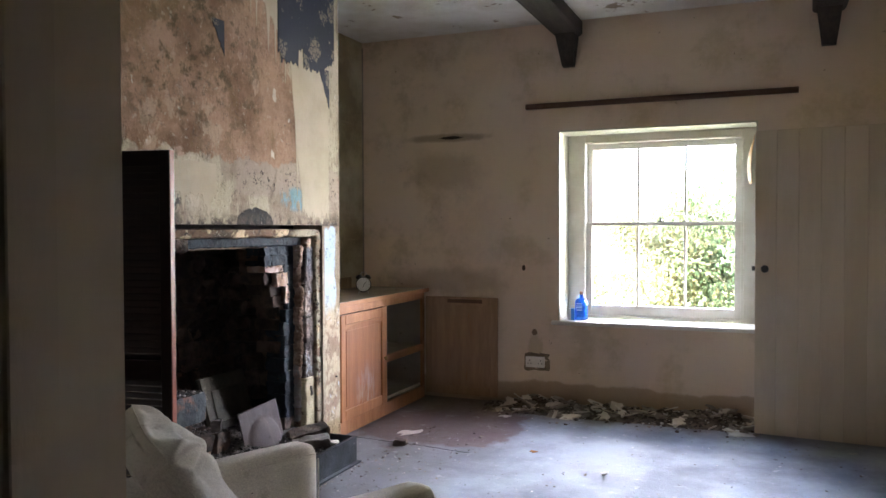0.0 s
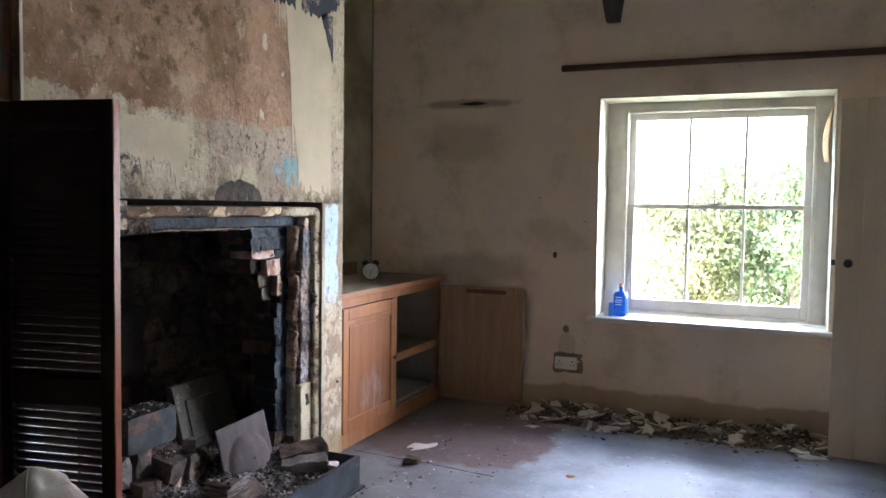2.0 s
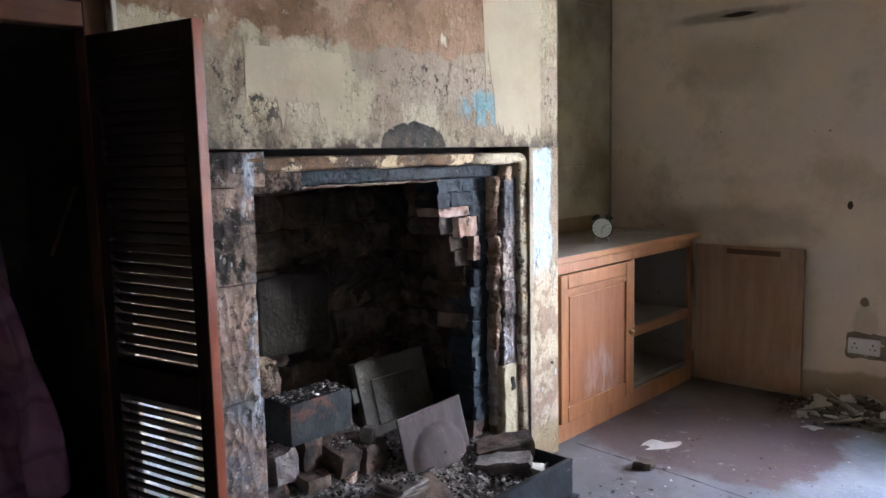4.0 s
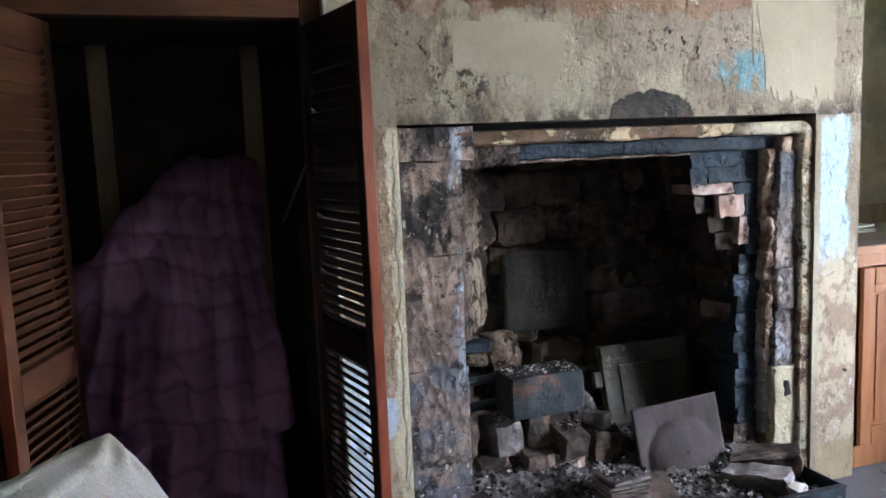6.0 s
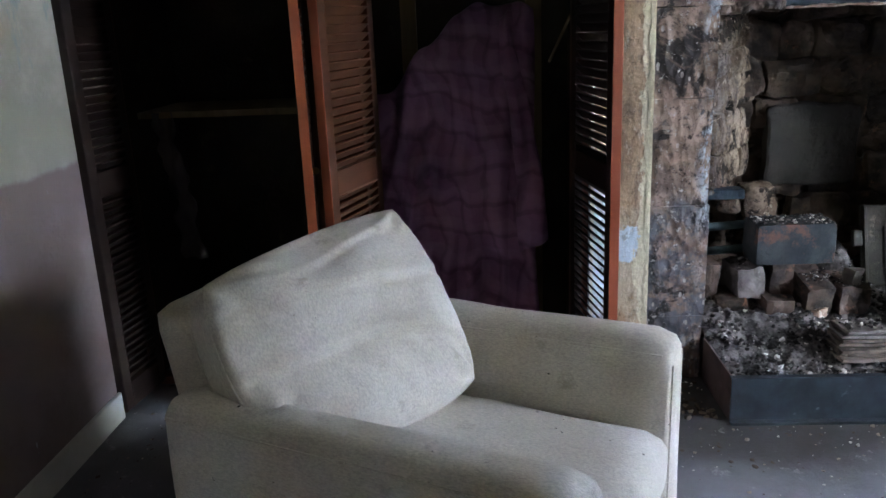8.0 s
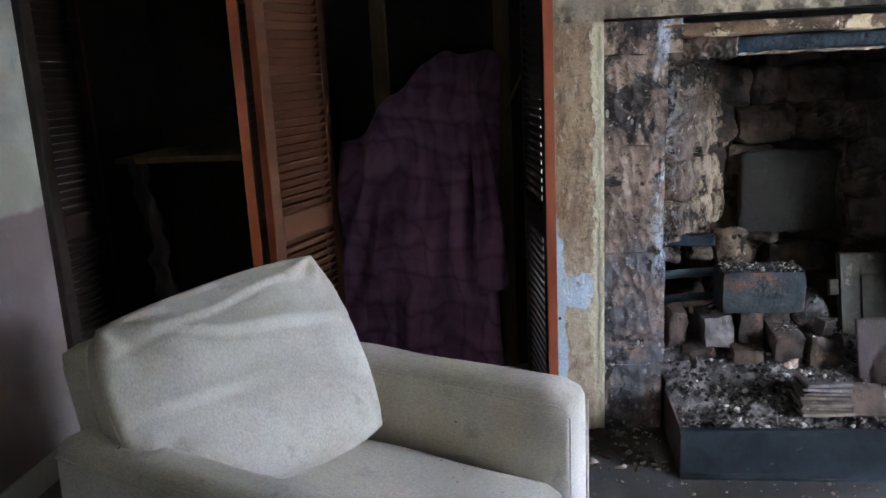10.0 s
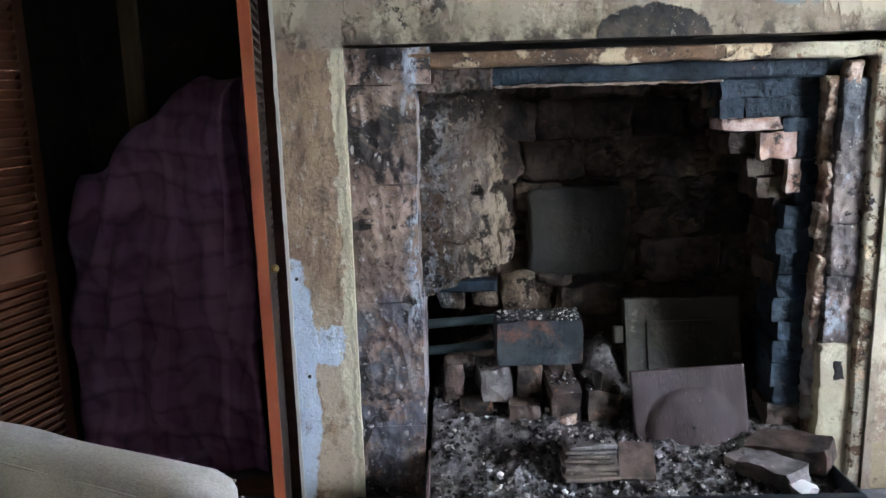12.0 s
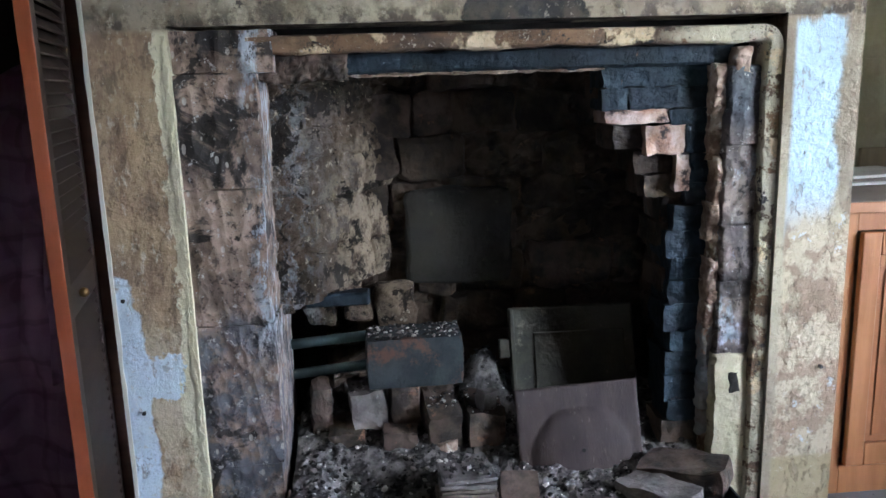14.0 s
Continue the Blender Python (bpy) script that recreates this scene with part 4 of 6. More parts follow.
# ---- curtain rail, beams ----
bm = bmesh.new()
cyl(bm, 0.021, 0.021, 1.87, pose(-0.055, WY - 0.045, 2.25, 0, 90, 0), 18)
rail = tagged(mesh_ob("curtain_pole", bm, ROD_WOOD, True), "dark brown wooden curtain pole above the window", "curtain pole")
for x in (-0.9, 0.78):
    part("bracket", boxes((x - 0.012, x + 0.012, WY - 0.045, WY, 2.24, 2.26)), ROD_WOOD, rail)

def beam(x):
    b = thing("ceiling_beam", "dark-stained timber ceiling beam on a tapered corbel", "beam", group="ceiling beams", kind="structure")
    part("timber", boxes((x - 0.1, x + 0.1, 1.545, WY, TOP - 0.12, TOP + 0.0), bevel=0.015), DARK_TIMBER, b)
    bm = bmesh.new()
    vs = box(bm, x - 0.07, x + 0.07, WY - 0.16, WY, TOP - 0.34, TOP - 0.121)
    for v in vs:
        if v.co.z < TOP - 0.3:
            v.co.x = x + (v.co.x - x) * 0.6
            if v.co.y < WY - 0.1:
                v.co.y = WY - 0.06
    part("corbel", bm, DARK_TIMBER, b)
beam(-0.67), beam(1.06)

# ---- open boarded door by the window ----
door = thing("door_1", "open cream-painted boarded door beside the window", "door", pose(0.622, 6.165, 0, 0, 0, -5), kind="structure")
for i in range(6):
    part("board", boxes((i * 0.128, i * 0.128 + 0.1265, 0, 0.028, 0.012, 1.955), bevel=0.003), CREAM_DOOR, door)
for z in (0.25, 1.05, 1.75):
    part("ledge", boxes((0.03, 0.75, 0.029, 0.055, z - 0.06, z + 0.06), bevel=0.004), CREAM_DOOR, door)
bm = bmesh.new()
bmesh.ops.create_uvsphere(bm, u_segments=20, v_segments=12, radius=0.024, matrix=pose(0.062, -0.045, 1.075) @ Matrix.Diagonal((1, 0.75, 1, 1)))
cyl(bm, 0.009, 0.009, 0.04, pose(0.062, -0.02, 1.075, 90), 12)
part("door_knob", bm, BLACK_METAL, door, "round black knob", True)
part("latch", boxes((-0.02, 0.0, 0.004, 0.02, 1.06, 1.09)), BLACK_METAL, door)

# ---- louvred cupboard in the near alcove ----
CX = -1.81
cupboard = thing("louvred_cupboard", "built-in dark red louvred cupboard with open doors", "cupboard")
part("frame", boxes((CX - 0.06, CX, 1.542, 1.572, 0, 2.85), (CX - 0.06, CX, 2.215, 2.385, 0.0, 1.66), (CX - 0.06, CX, 3.065, 3.123, 0, 2.85), (CX - 0.06, CX, 1.572, 3.065, 1.66, 1.72), (CX - 0.06, CX, 1.572, 3.065, 2.79, 2.85), (CX - 0.06, CX, 1.572, 3.065, 0, 0.03), bevel=0.003), LOUVRE, cupboard)
# dark sheets added over the side walls in place of the cupboard's shade
part("side_lining", boxes((BACK + 0.005, CX - 0.06, 1.541, 1.549, 0, 2.85)), SHADED_IN, cupboard, "added dark side sheet standing in for cupboard shade")
part("side_lining", boxes((BACK + 0.005, CX - 0.06, 3.112, 3.12, 0, 2.85)), SHADED_IN, cupboard, "added dark side sheet standing in for cupboard shade")
part("partition", boxes((BACK + 0.005, CX - 0.06, 2.29, 2.31, 0, 2.85)), SHADED_IN, cupboard, "dark inner partition")
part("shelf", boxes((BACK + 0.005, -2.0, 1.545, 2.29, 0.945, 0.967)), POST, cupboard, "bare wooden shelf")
part("upper_floor", boxes((BACK + 0.005, CX - 0.06, 1.545, 2.289, 1.665, 1.69), (BACK + 0.005, CX - 0.06, 2.311, 3.12, 1.665, 1.69)), SHADED_IN, cupboard)
for y in (2.5, 2.98):
    part("batten", boxes((BACK + 0.004, BACK + 0.035, y - 0.03, y + 0.03, 0.0 if y > 2.8 else 0.9, 1.66)), POST, cupboard, "raw timber batten")

def leaf(p0, p1, z0, z1, wood=LOUVRE, edge=RED_EDGE, knob=0.0, knob_in=0.022, lean=-47, half=0.0175):
    """A louvred leaf from its hinge p0 to its free edge p1."""
    a, b = Vector((*p0, 0)), Vector((*p1, 0))
    w = (b - a).length
    m = pose(a.x, a.y, 0, 0, 0, math.degrees(math.atan2(b.y - a.y, b.x - a.x)))
    t, mid = 0.0125, z0 + (z1 - z0) * 0.45
    door_leaf = part("louvred_door", boxes((0, 0.04, -t, t, z0, z1), bevel=0.002), wood, cupboard, "dark red-brown louvred door")
    door_leaf.matrix_basis = m
    for a0, a1 in ((z0, z0 + 0.09), (z1 - 0.06, z1), (mid, mid + 0.075)):
        part("rail", boxes((0.04, w - 0.045, -t, t, a0, a1), bevel=0.002), wood, door_leaf)
    part("stile", boxes((w - 0.045, w - 0.0005, -0.0135, 0.0135, z0, z1), bevel=0.002), wood, door_leaf)
    part("edging", boxes((w, w + 0.004, -0.0145, 0.0145, z0, z1), bevel=0.0015), edge, door_leaf, "bright red-brown front edge")
    bm = bmesh.new()
    vs = box(bm, 0.036, w - 0.041, -half, half, -0.0026, 0.0026)
    bmesh.ops.rotate(bm, verts=vs, cent=(0, 0, 0), matrix=Matrix.Rotation(radians(lean), 3, "X"))
    me = None
    for lo, hi in ((z0 + 0.09, mid), (mid + 0.075, z1 - 0.06)):
        n = int((hi - lo) / 0.0255)
        for i in range(n):
            z = lo + (i + 0.5) * (hi - lo) / n
            if me is None:
                s = part("slat", bm, wood, door_leaf)
                me = s.data
            else:
                s = new("slat", me)
                s.parent = door_leaf
            s.location = (0, 0, z)
    if knob:
        bm = bmesh.new()
        bmesh.ops.create_uvsphere(bm, u_segments=14, v_segments=10, radius=0.011, matrix=pose(w - knob_in, knob, 0.83 if knob_in < 0.1 else 0.786))
        part("knob", bm, BRASS, door_leaf, "small brass knob", True)

leaf((CX, 1.585), (-1.56, 1.553), 0.02, 1.64, LOUVRE_SHADE, LOUVRE_SHADE, lean=41, half=0.0168)
leaf((CX, 2.200), (-1.464, 2.268), 0.02, 1.64, knob=0.022)
leaf((CX, 2.428), (-1.462, 2.322), 0.02, 1.64, lean=41, half=0.0168)
leaf((CX, 3.078), (-1.43, 3.147), 0.02, 1.64, LOUVRE_SHADE, RED_EDGE, knob=0.022, knob_in=0.13)
# upper doors: their shade comes from the darker wood copy
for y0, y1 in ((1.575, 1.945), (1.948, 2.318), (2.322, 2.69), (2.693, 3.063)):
    leaf((CX + 0.016, y0), (CX + 0.016, y1), 1.725, 2.785, LOUVRE_SHADE, LOUVRE_SHADE)

# ---- low cabinet in the far alcove ----
KX = -1.83
cabinet = thing("low_cabinet", "varnished pine cabinet with one door open and dusty shelves", "cabinet")
for name, b in (("side_board", (BACK + 0.003, KX - 0.022, 5.06, 5.08, 0.0, 0.835)), ("side_board", (BACK + 0.003, KX - 0.022, 6.44, 6.46, 0.0, 0.835)), ("back_board", (BACK + 0.003, BACK + 0.012, 5.08, 6.44, 0.0, 0.835)), ("bottom_board", (BACK + 0.012, KX - 0.022, 5.08, 6.44, 0.10, 0.12)), ("divider", (BACK + 0.012, KX - 0.022, 5.765, 5.78, 0.12, 0.835))):
    part(name, boxes(b), DUSTY, cabinet, "dusty inner board")
part("top", boxes((BACK + 0.003, KX + 0.015, 5.055, 6.505, 0.837, 0.868), bevel=0.004), DUSTY, cabinet, "dust-covered top")
part("top_edging", boxes((KX + 0.016, KX + 0.024, 5.055, 6.505, 0.838, 0.867), bevel=0.002), PINE_H, cabinet)
part("face_frame", boxes((KX - 0.02, KX, 5.06, 5.10, 0.0, 0.835), (KX - 0.02, KX, 5.735, 5.795, 0.09, 0.785), (KX - 0.02, KX, 6.42, 6.46, 0.0, 0.835), (KX - 0.02, KX, 5.10, 6.42, 0.785, 0.835), (KX - 0.02, KX, 5.10, 6.42, 0.0, 0.09), bevel=0.002), PINE, cabinet)
part("shelf", boxes((BACK + 0.014, KX - 0.03, 5.795, 6.43, 0.405, 0.425)), DUSTY, cabinet, "dusty shelf")
part("shelf_lip", boxes((KX - 0.03, KX - 0.004, 5.797, 6.42, 0.375, 0.428), bevel=0.003), PINE_H, cabinet)

def make_bloom():
    """Red-brown pine with a milky scuff low on the panel."""
    m = Nodes("bloomed_pine_panel")
    c = m.mix(m.step(m.noise(5, 7, 0.62, m.pos, (5, 5, 0.5)), 0.35, 0.65), (0.37, 0.15, 0.062), (0.28, 0.11, 0.046))
    f = m.math("MULTIPLY", m.blob(5.45, 0.24, 0.13, 0.16, 0.9, 0.35, 6), m.step(m.noise(16, 6, 0.7, m.pos, (1, 1, 0.25)), 0.42, 0.62))
    c = m.mix(m.math("MULTIPLY", f, 0.65), c, (0.42, 0.36, 0.34))
    return m.finish(c, 0.45, m.noise(40, 5, 0.6, m.pos, (4, 4, 0.4)), 0.0008)
PINE_BLOOM = make_bloom()

def panel_door(name, m, w, h, mats, arch=True):
    d = part(name, boxes((0, 0.055, -0.02, 0, 0, h), bevel=0.003), mats[0], cabinet)
    d.matrix_basis = m
    part("stile", boxes((w - 0.055, w, -0.02, 0, 0, h), bevel=0.003), mats[0], d)
    for z0, z1 in ((0, 0.07), (h - 0.065, h)):
        part("rail", boxes((0.055, w - 0.055, -0.02, 0, z0, z1), bevel=0.003), mats[0], d)
    part("panel", boxes((0.045, w - 0.045, -0.0195, -0.010 if arch else -0.004, 0.06, h - 0.06), (0.075, w - 0.075, -0.0099 if arch else -0.0039, -0.006 if arch else -0.002, 0.09, h - 0.105), bevel=0.0015), mats[1], d)
    if arch:
        bm = bmesh.new()
        n, x0, x1 = 16, 0.056, w - 0.056
        top, low = [], []
        for i in range(n + 1):
            s = i / n
            dip = 0.028 * (abs(2 * s - 1) ** 3)
            top.append((x0 + (x1 - x0) * s, h - 0.066)), low.append((x0 + (x1 - x0) * s, h - 0.070 - dip))
        f = [[bm.verts.new((x, y, z)) for x, z in row] for y in (-0.013, -0.001) for row in (top, low)]
        for i in range(n):
            bm.faces.new((f[2][i], f[2][i + 1], f[3][i + 1], f[3][i]))
            bm.faces.new((f[3][i], f[3][i + 1], f[1][i + 1], f[1][i]))
        bmesh.ops.recalc_face_normals(bm, faces=bm.faces[:])
        part("arched_rail", bm, mats[0], d)
    return d
# closed door: local x runs along world y
d = panel_door("door", Matrix.Translation((KX + 0.001, 5.105, 0.095)) @ Matrix(((0, 1, 0, 0), (1, 0, 0, 0), (0, 0, 1, 0), (0, 0, 0, 1))) @ pose(0, 0.02, 0), 0.628, 0.688, (PINE, PINE_BLOOM))
bm = bmesh.new()
bmesh.ops.create_uvsphere(bm, u_segments=14, v_segments=10, radius=0.015, matrix=pose(0.6, 0.016, 0.33))
part("knob", bm, BRASS, d, "small brass knob", True)
panel_door("open_door", pose(-1.805, 6.452, 0.045, 0, 0, 0.5), 0.595, 0.762, (PLY, PLY), False)
part("door_stain", boxes((-1.62, -1.33, 6.4295, 6.4315, 0.762, 0.79), bevel=0.0008), simple("dark_scorch", (0.09, 0.045, 0.025), (0.12, 0.06, 0.03), 8, None, rough=0.6, height=0.001), cabinet, "dark scuffed finger rail")
tagged(mesh_ob("backboard", boxes((BACK + 0.003, BACK + 0.02, 5.45, 6.28, 0.868, 0.955), bevel=0.003), POST), "pale wooden board standing on the cabinet top", "board")

# ---- armchair ----
def soft(hx, hy, hz, r, n=10, puff=0.0, jit=0.004, seed=0.0, wr=5.0):
    """A rounded, slightly uneven upholstered block with half sizes hx, hy, hz."""
    bm = bmesh.new()
    bmesh.ops.create_cube(bm, size=2.0)
    bmesh.ops.subdivide_edges(bm, edges=bm.edges[:], cuts=n, use_grid_fill=True)
    h = Vector((hx, hy, hz))
    for v in bm.verts:
        q = v.co.copy()
        p = Vector((q.x * hx, q.y * hy, q.z * hz))
        k = Vector((max(-(h[i] - r), min(h[i] - r, p[i])) for i in range(3)))
        d = p - k
        if d.length > 1e-6:
            p = k + d.normalized() * r
        f = puff * (1 - q.x ** 2) * (1 - q.y ** 2)
        p.z += f * (1 if q.z > 0 else -1) * abs(q.z)
        v.co = p + noise.noise_vector(p * wr + Vector((seed, seed * 2, 0))) * jit
    return bm


def make_fabric():
    """Grubby oatmeal ribbed upholstery."""
    m = Nodes("oatmeal_ribbed_fabric")
    c = m.mix(m.step(m.noise(4, 7, 0.6), 0.35, 0.65), (0.70, 0.65, 0.565), (0.60, 0.55, 0.46))
    c = m.mix(m.step(m.noise(11, 7, 0.65), 0.58, 0.68), c, (0.5, 0.455, 0.375))
    c = m.mix(m.step(m.noise(48, 4, 0.5), 0.73, 0.76), c, (0.06, 0.05, 0.04))
    rib = m.noise(330, 4, 0.7, m.obj, (1.0, 0.4, 1.0))
    c = m.mix(m.step(m.noise(140, 3, 0.7, m.obj, (1, 0.3, 1)), 0.5, 0.75), c, m.mix(0.25, c, (0.25, 0.22, 0.18)))
    mat = m.finish(m.mix(m.step(rib, 0.35, 0.65), c, m.mix(0.35, c, (0.2, 0.18, 0.15))), 0.95, rib, 0.0016, spec=0.15)
    mat.node_tree.nodes["Principled BSDF"].inputs["Sheen Weight"].default_value = 0.15
    return mat
FABRIC = make_fabric()

def put_part(name, bm, mat, parent, m, label="", smooth=True):
    ob = part(name, bm, mat, parent, label, smooth)
    ob.matrix_basis = m
    return ob

chair = thing("armchair", "grubby oatmeal fabric armchair in front of the cupboard", "armchair", pose(-0.738, 2.662, 0, 0, 0, -24.2))
put_part("base", soft(0.25, 0.40, 0.13, 0.03, 8, 0, 0.003, 1), FABRIC, chair, pose(0, 0.02, 0.20))
for sx in (-1, 1):
    arm = put_part("arm", soft(0.062, 0.43, 0.258, 0.05, 14, 0, 0.005, 3 + sx), FABRIC, chair, pose(sx * 0.315, 0.02, 0.306))
    bm = bmesh.new()
    for s in (-1, 1):
        box(bm, s * 0.0585 - 0.0022, s * 0.0585 + 0.0022, -0.40, 0.40, 0.220, 0.2245)
        box(bm, s * 0.05 - 0.002, s * 0.05 + 0.002, 0.4195, 0.4235, -0.22, 0.2)
    put_part("piping", bm, FABRIC, arm, pose(0, 0, 0), smooth=False)
put_part("seat_cushion", soft(0.248, 0.37, 0.075, 0.05, 14, 0.015, 0.006, 9), FABRIC, chair, pose(0, 0.08, 0.295))
put_part("backrest", soft(0.288, 0.06, 0.315, 0.03, 12, 0, 0.006, 12), FABRIC, chair, pose(-0.022, -0.385, 0.40, 12))
for sx in (-0.3, 0.3):
    for sy in (-0.32, 0.38):
        bm = bmesh.new()
        cyl(bm, 0.016, 0.022, 0.08, pose(sx * 0.9, sy, 0.04), 12)
        part("leg", bm, DARK_TIMBER, chair)
# the loose back cushion has slumped sideways
def pillow_point(x, y, z):
    """Where a point of the unit cube lies on a plump boxed cushion with slack folds."""
    side = max(0.0, 1 - abs(x) ** 4) * max(0.0, 1 - abs(y) ** 4)
    t = 0.044 + 0.066 * side ** 0.55
    cut = 1 - 0.085 * (x * x * y * y)
    px = 0.290 * x * (1 + 0.012 * (1 - y * y)) * cut
    py = 0.207 * y * (1 + 0.012 * (1 - x * x)) * cut * (1 + 0.17 * x) * (1 + (0.16 * (1 - x * x) if y < 0 else 0.0))
    w = 1.6 * noise.noise(Vector((px * 3.5, py * 3.5, 1)))
    f = 0.020 * math.sin(py * 24 + px * 8 + 2.4 * w) * max(0.0, noise.noise(Vector((px * 2.5, py * 3, 9))) + 0.6)
    f += 0.014 * noise.noise(Vector((px * 7, py * 7, 4))) + 0.004 * noise.noise(Vector((px * 26, py * 20, 6)))
    f -= 0.03 * max(0.0, y - 0.35) * (1 - abs(x))
    # creases drawn from the corners and three long slack wrinkles
    for cx, cy in ((1, 1), (1, -1), (-1, 1), (-1, -1)):
        d = math.hypot(x - cx, y - cy)
        f += 0.010 * math.sin(11 * math.atan2(y - cy, x - cx) + 2 * w + cx) * math.exp(-((d - 0.32) / 0.24) ** 2)
    for k, s, bend in ((0.25, -0.35, 0.25), (-0.25, -0.2, -0.2), (0.62, 0.1, -0.15)):
        q = y - k - s * x - bend * x * x + 0.12 * w
        f += (0.010 * math.exp(-((q - 0.07) / 0.07) ** 2) - 0.014 * math.exp(-(q / 0.045) ** 2)) * max(0.0, 1 - (x * x + y * y) * 0.6)
    if z < 0:
        t = 0.046 + 0.012 * side
    return Vector((px, py, z * t + f * (z > 0.2) * (0.25 + 0.75 * min(1.0, 4 * side))))

def pillow_mesh():
    bm = bmesh.new()
    bmesh.ops.create_cube(bm, size=2.0)
    bmesh.ops.subdivide_edges(bm, edges=bm.edges[:], cuts=56, use_grid_fill=True)
    for v in bm.verts:
        v.co = pillow_point(*v.co)
    return bm

def pillow_piping(z):
    """The corded seam round one face of the cushion."""
    bm = bmesh.new()
    rim = []
    for (x0, y0), (x1, y1) in (((-1, -1), (1, -1)), ((1, -1), (1, 1)), ((1, 1), (-1, 1)), ((-1, 1), (-1, -1))):
        rim += [pillow_point(x0 + (x1 - x0) * k / 40, y0 + (y1 - y0) * k / 40, z) for k in range(40)]
    rings = []
    for k, p in enumerate(rim):
        d = (rim[(k + 1) % len(rim)] - rim[k - 1]).normalized()
        a = Vector((d.y, -d.x, 0)).normalized()
        b = d.cross(a)
        rings.append([bm.verts.new(p + (a * math.cos(s * math.pi / 3) + b * math.sin(s * math.pi / 3)) * 0.0026) for s in range(6)])
    for k in range(len(rings)):
        r0, r1 = rings[k - 1], rings[k]
        for s in range(6):
            bm.faces.new((r0[s], r0[(s + 1) % 6], r1[(s + 1) % 6], r1[s]))
    bmesh.ops.recalc_face_normals(bm, faces=bm.faces[:])
    return bm
W, N = Vector((-0.754, 0.646, -0.02)).normalized(), Vector((0.493, 0.62, 0.56))
N = (N - W * N.dot(W)).normalized()
U = N.cross(W)
pillow_m = Matrix(((W.x, U.x, N.x, -0.80), (W.y, U.y, N.y, 2.452), (W.z, U.z, N.z, 0.604), (0, 0, 0, 1)))
pillow = thing("back_cushion", "slumped oatmeal fabric back cushion on the armchair", "cushion", pillow_m)
part("cover", pillow_mesh(), FABRIC, pillow, smooth=True)
for z in (0.92, -0.92):
    part("piping", pillow_piping(z), FABRIC, pillow, smooth=True)

# ---- torn plaster edges on the breast ----
CREAM_PAINT = simple("cracked_cream_plaster", (0.60, 0.55, 0.38), (0.5, 0.44, 0.3), 14, (0.3, 0.24, 0.15), 26, 0.64, 0.85, 0.003)
bm = bmesh.new()
ragged(bm, (BX - 0.01, 3.305, 0.05), (0, 0, 1), (0, 1, 0), (1, 0, 0), 1.29, 0.010, 0.0125, 240, 0.016, 40.0)
part("plaster_edge", bm, CREAM_PAINT, fireplace, "pale yellow torn plaster edge")
bm = bmesh.new()
ragged(bm, (BX - 0.004, 3.1265, 0.0), (0, 0, 1), (0, 1, 0), (1, 0, 0), TOP - 0.01, 0.010, 0.0075, 120, 0.003, 44.0)
part("white_bead", bm, WHITE, breast, "chipped white corner bead")

# torn pieces of dark floral wallpaper
def make_damask():
    m = Nodes("navy_floral_paper")
    big = m.voronoi(5.2, m.pos)
    pet = m.noise(21, 4, 0.6, m.pos, None, 1.2)
    f = m.step(m.math("ADD", big, m.math("MULTIPLY", m.math("SUBTRACT", pet, 0.5), 0.55)), 0.36, 0.33)
    veins = m.step(m.voronoi(34, m.pos, "DISTANCE_TO_EDGE"), 0.05, 0.09)
    f = m.math("MULTIPLY", f, veins)
    c = m.mix(f, (0.018, 0.022, 0.035), (0.2, 0.165, 0.115))
    c = m.mix(m.step(m.noise(26, 7, 0.7, m.pos), 0.64, 0.69), c, (0.3, 0.26, 0.19))
    return m.finish(c, 0.6, m.noise(60, 4, 0.6, m.pos), 0.001, spec=0.3)
DAMASK = make_damask()

def torn_sheet(y0, y1, z_top, bottom, n, seed, proud=0.0036):
    """A thin sheet on the breast; bottom(s) gives its torn lower edge for s from 0 to 1."""
    bm = bmesh.new()
    rows = []
    for i in range(n + 1):
        s = i / n
        y = y0 + (y1 - y0) * s + noise.noise(Vector((s * 30, seed, 0))) * 0.006
        b = bottom(s) + noise.noise(Vector((s * 26, seed, 5))) * 0.03 + noise.noise(Vector((s * 70, seed, 7))) * 0.014
        rows.append([bm.verts.new((BX + d, y, z)) for d in (0.0005, proud) for z in (b, z_top)])
    for a, b in zip(rows, rows[1:]):
        bm.faces.new((a[2], b[2], b[3], a[3]))
        bm.faces.new((a[0], b[0], b[2], a[2]))
        bm.faces.new((a[3], b[3], b[1], a[1]))
    bm.faces.new((rows[0][0], rows[0][2], rows[0][3], rows[0][1]))
    bm.faces.new((rows[n][0], rows[n][1], rows[n][3], rows[n][2]))
    bmesh.ops.recalc_face_normals(bm, faces=bm.faces[:])
    return bm

CREAM_PAPER = simple("cream_lining_paper", (0.49, 0.415, 0.295), (0.43, 0.355, 0.245), 4, (0.40, 0.32, 0.22), 9, 0.62, 0.85, 0.001, 50)
def tongues(s):
    """Long spikes of paper left between scraper strokes."""
    k = max(0.0, min(1.0, (s - 0.44) / 0.24))
    k = k * k * (3 - 2 * k)
    base = (2.50 - 0.75 * s) * (1 - k) + 1.41 * k
    spike = max(0.0, math.sin(s * 74 + 2 * math.sin(s * 19))) ** 3
    return max(1.39 + 0.05 * spike, base + 0.16 * (1 - k) - (0.20 + 0.5 * k * (1 - k)) * spike)
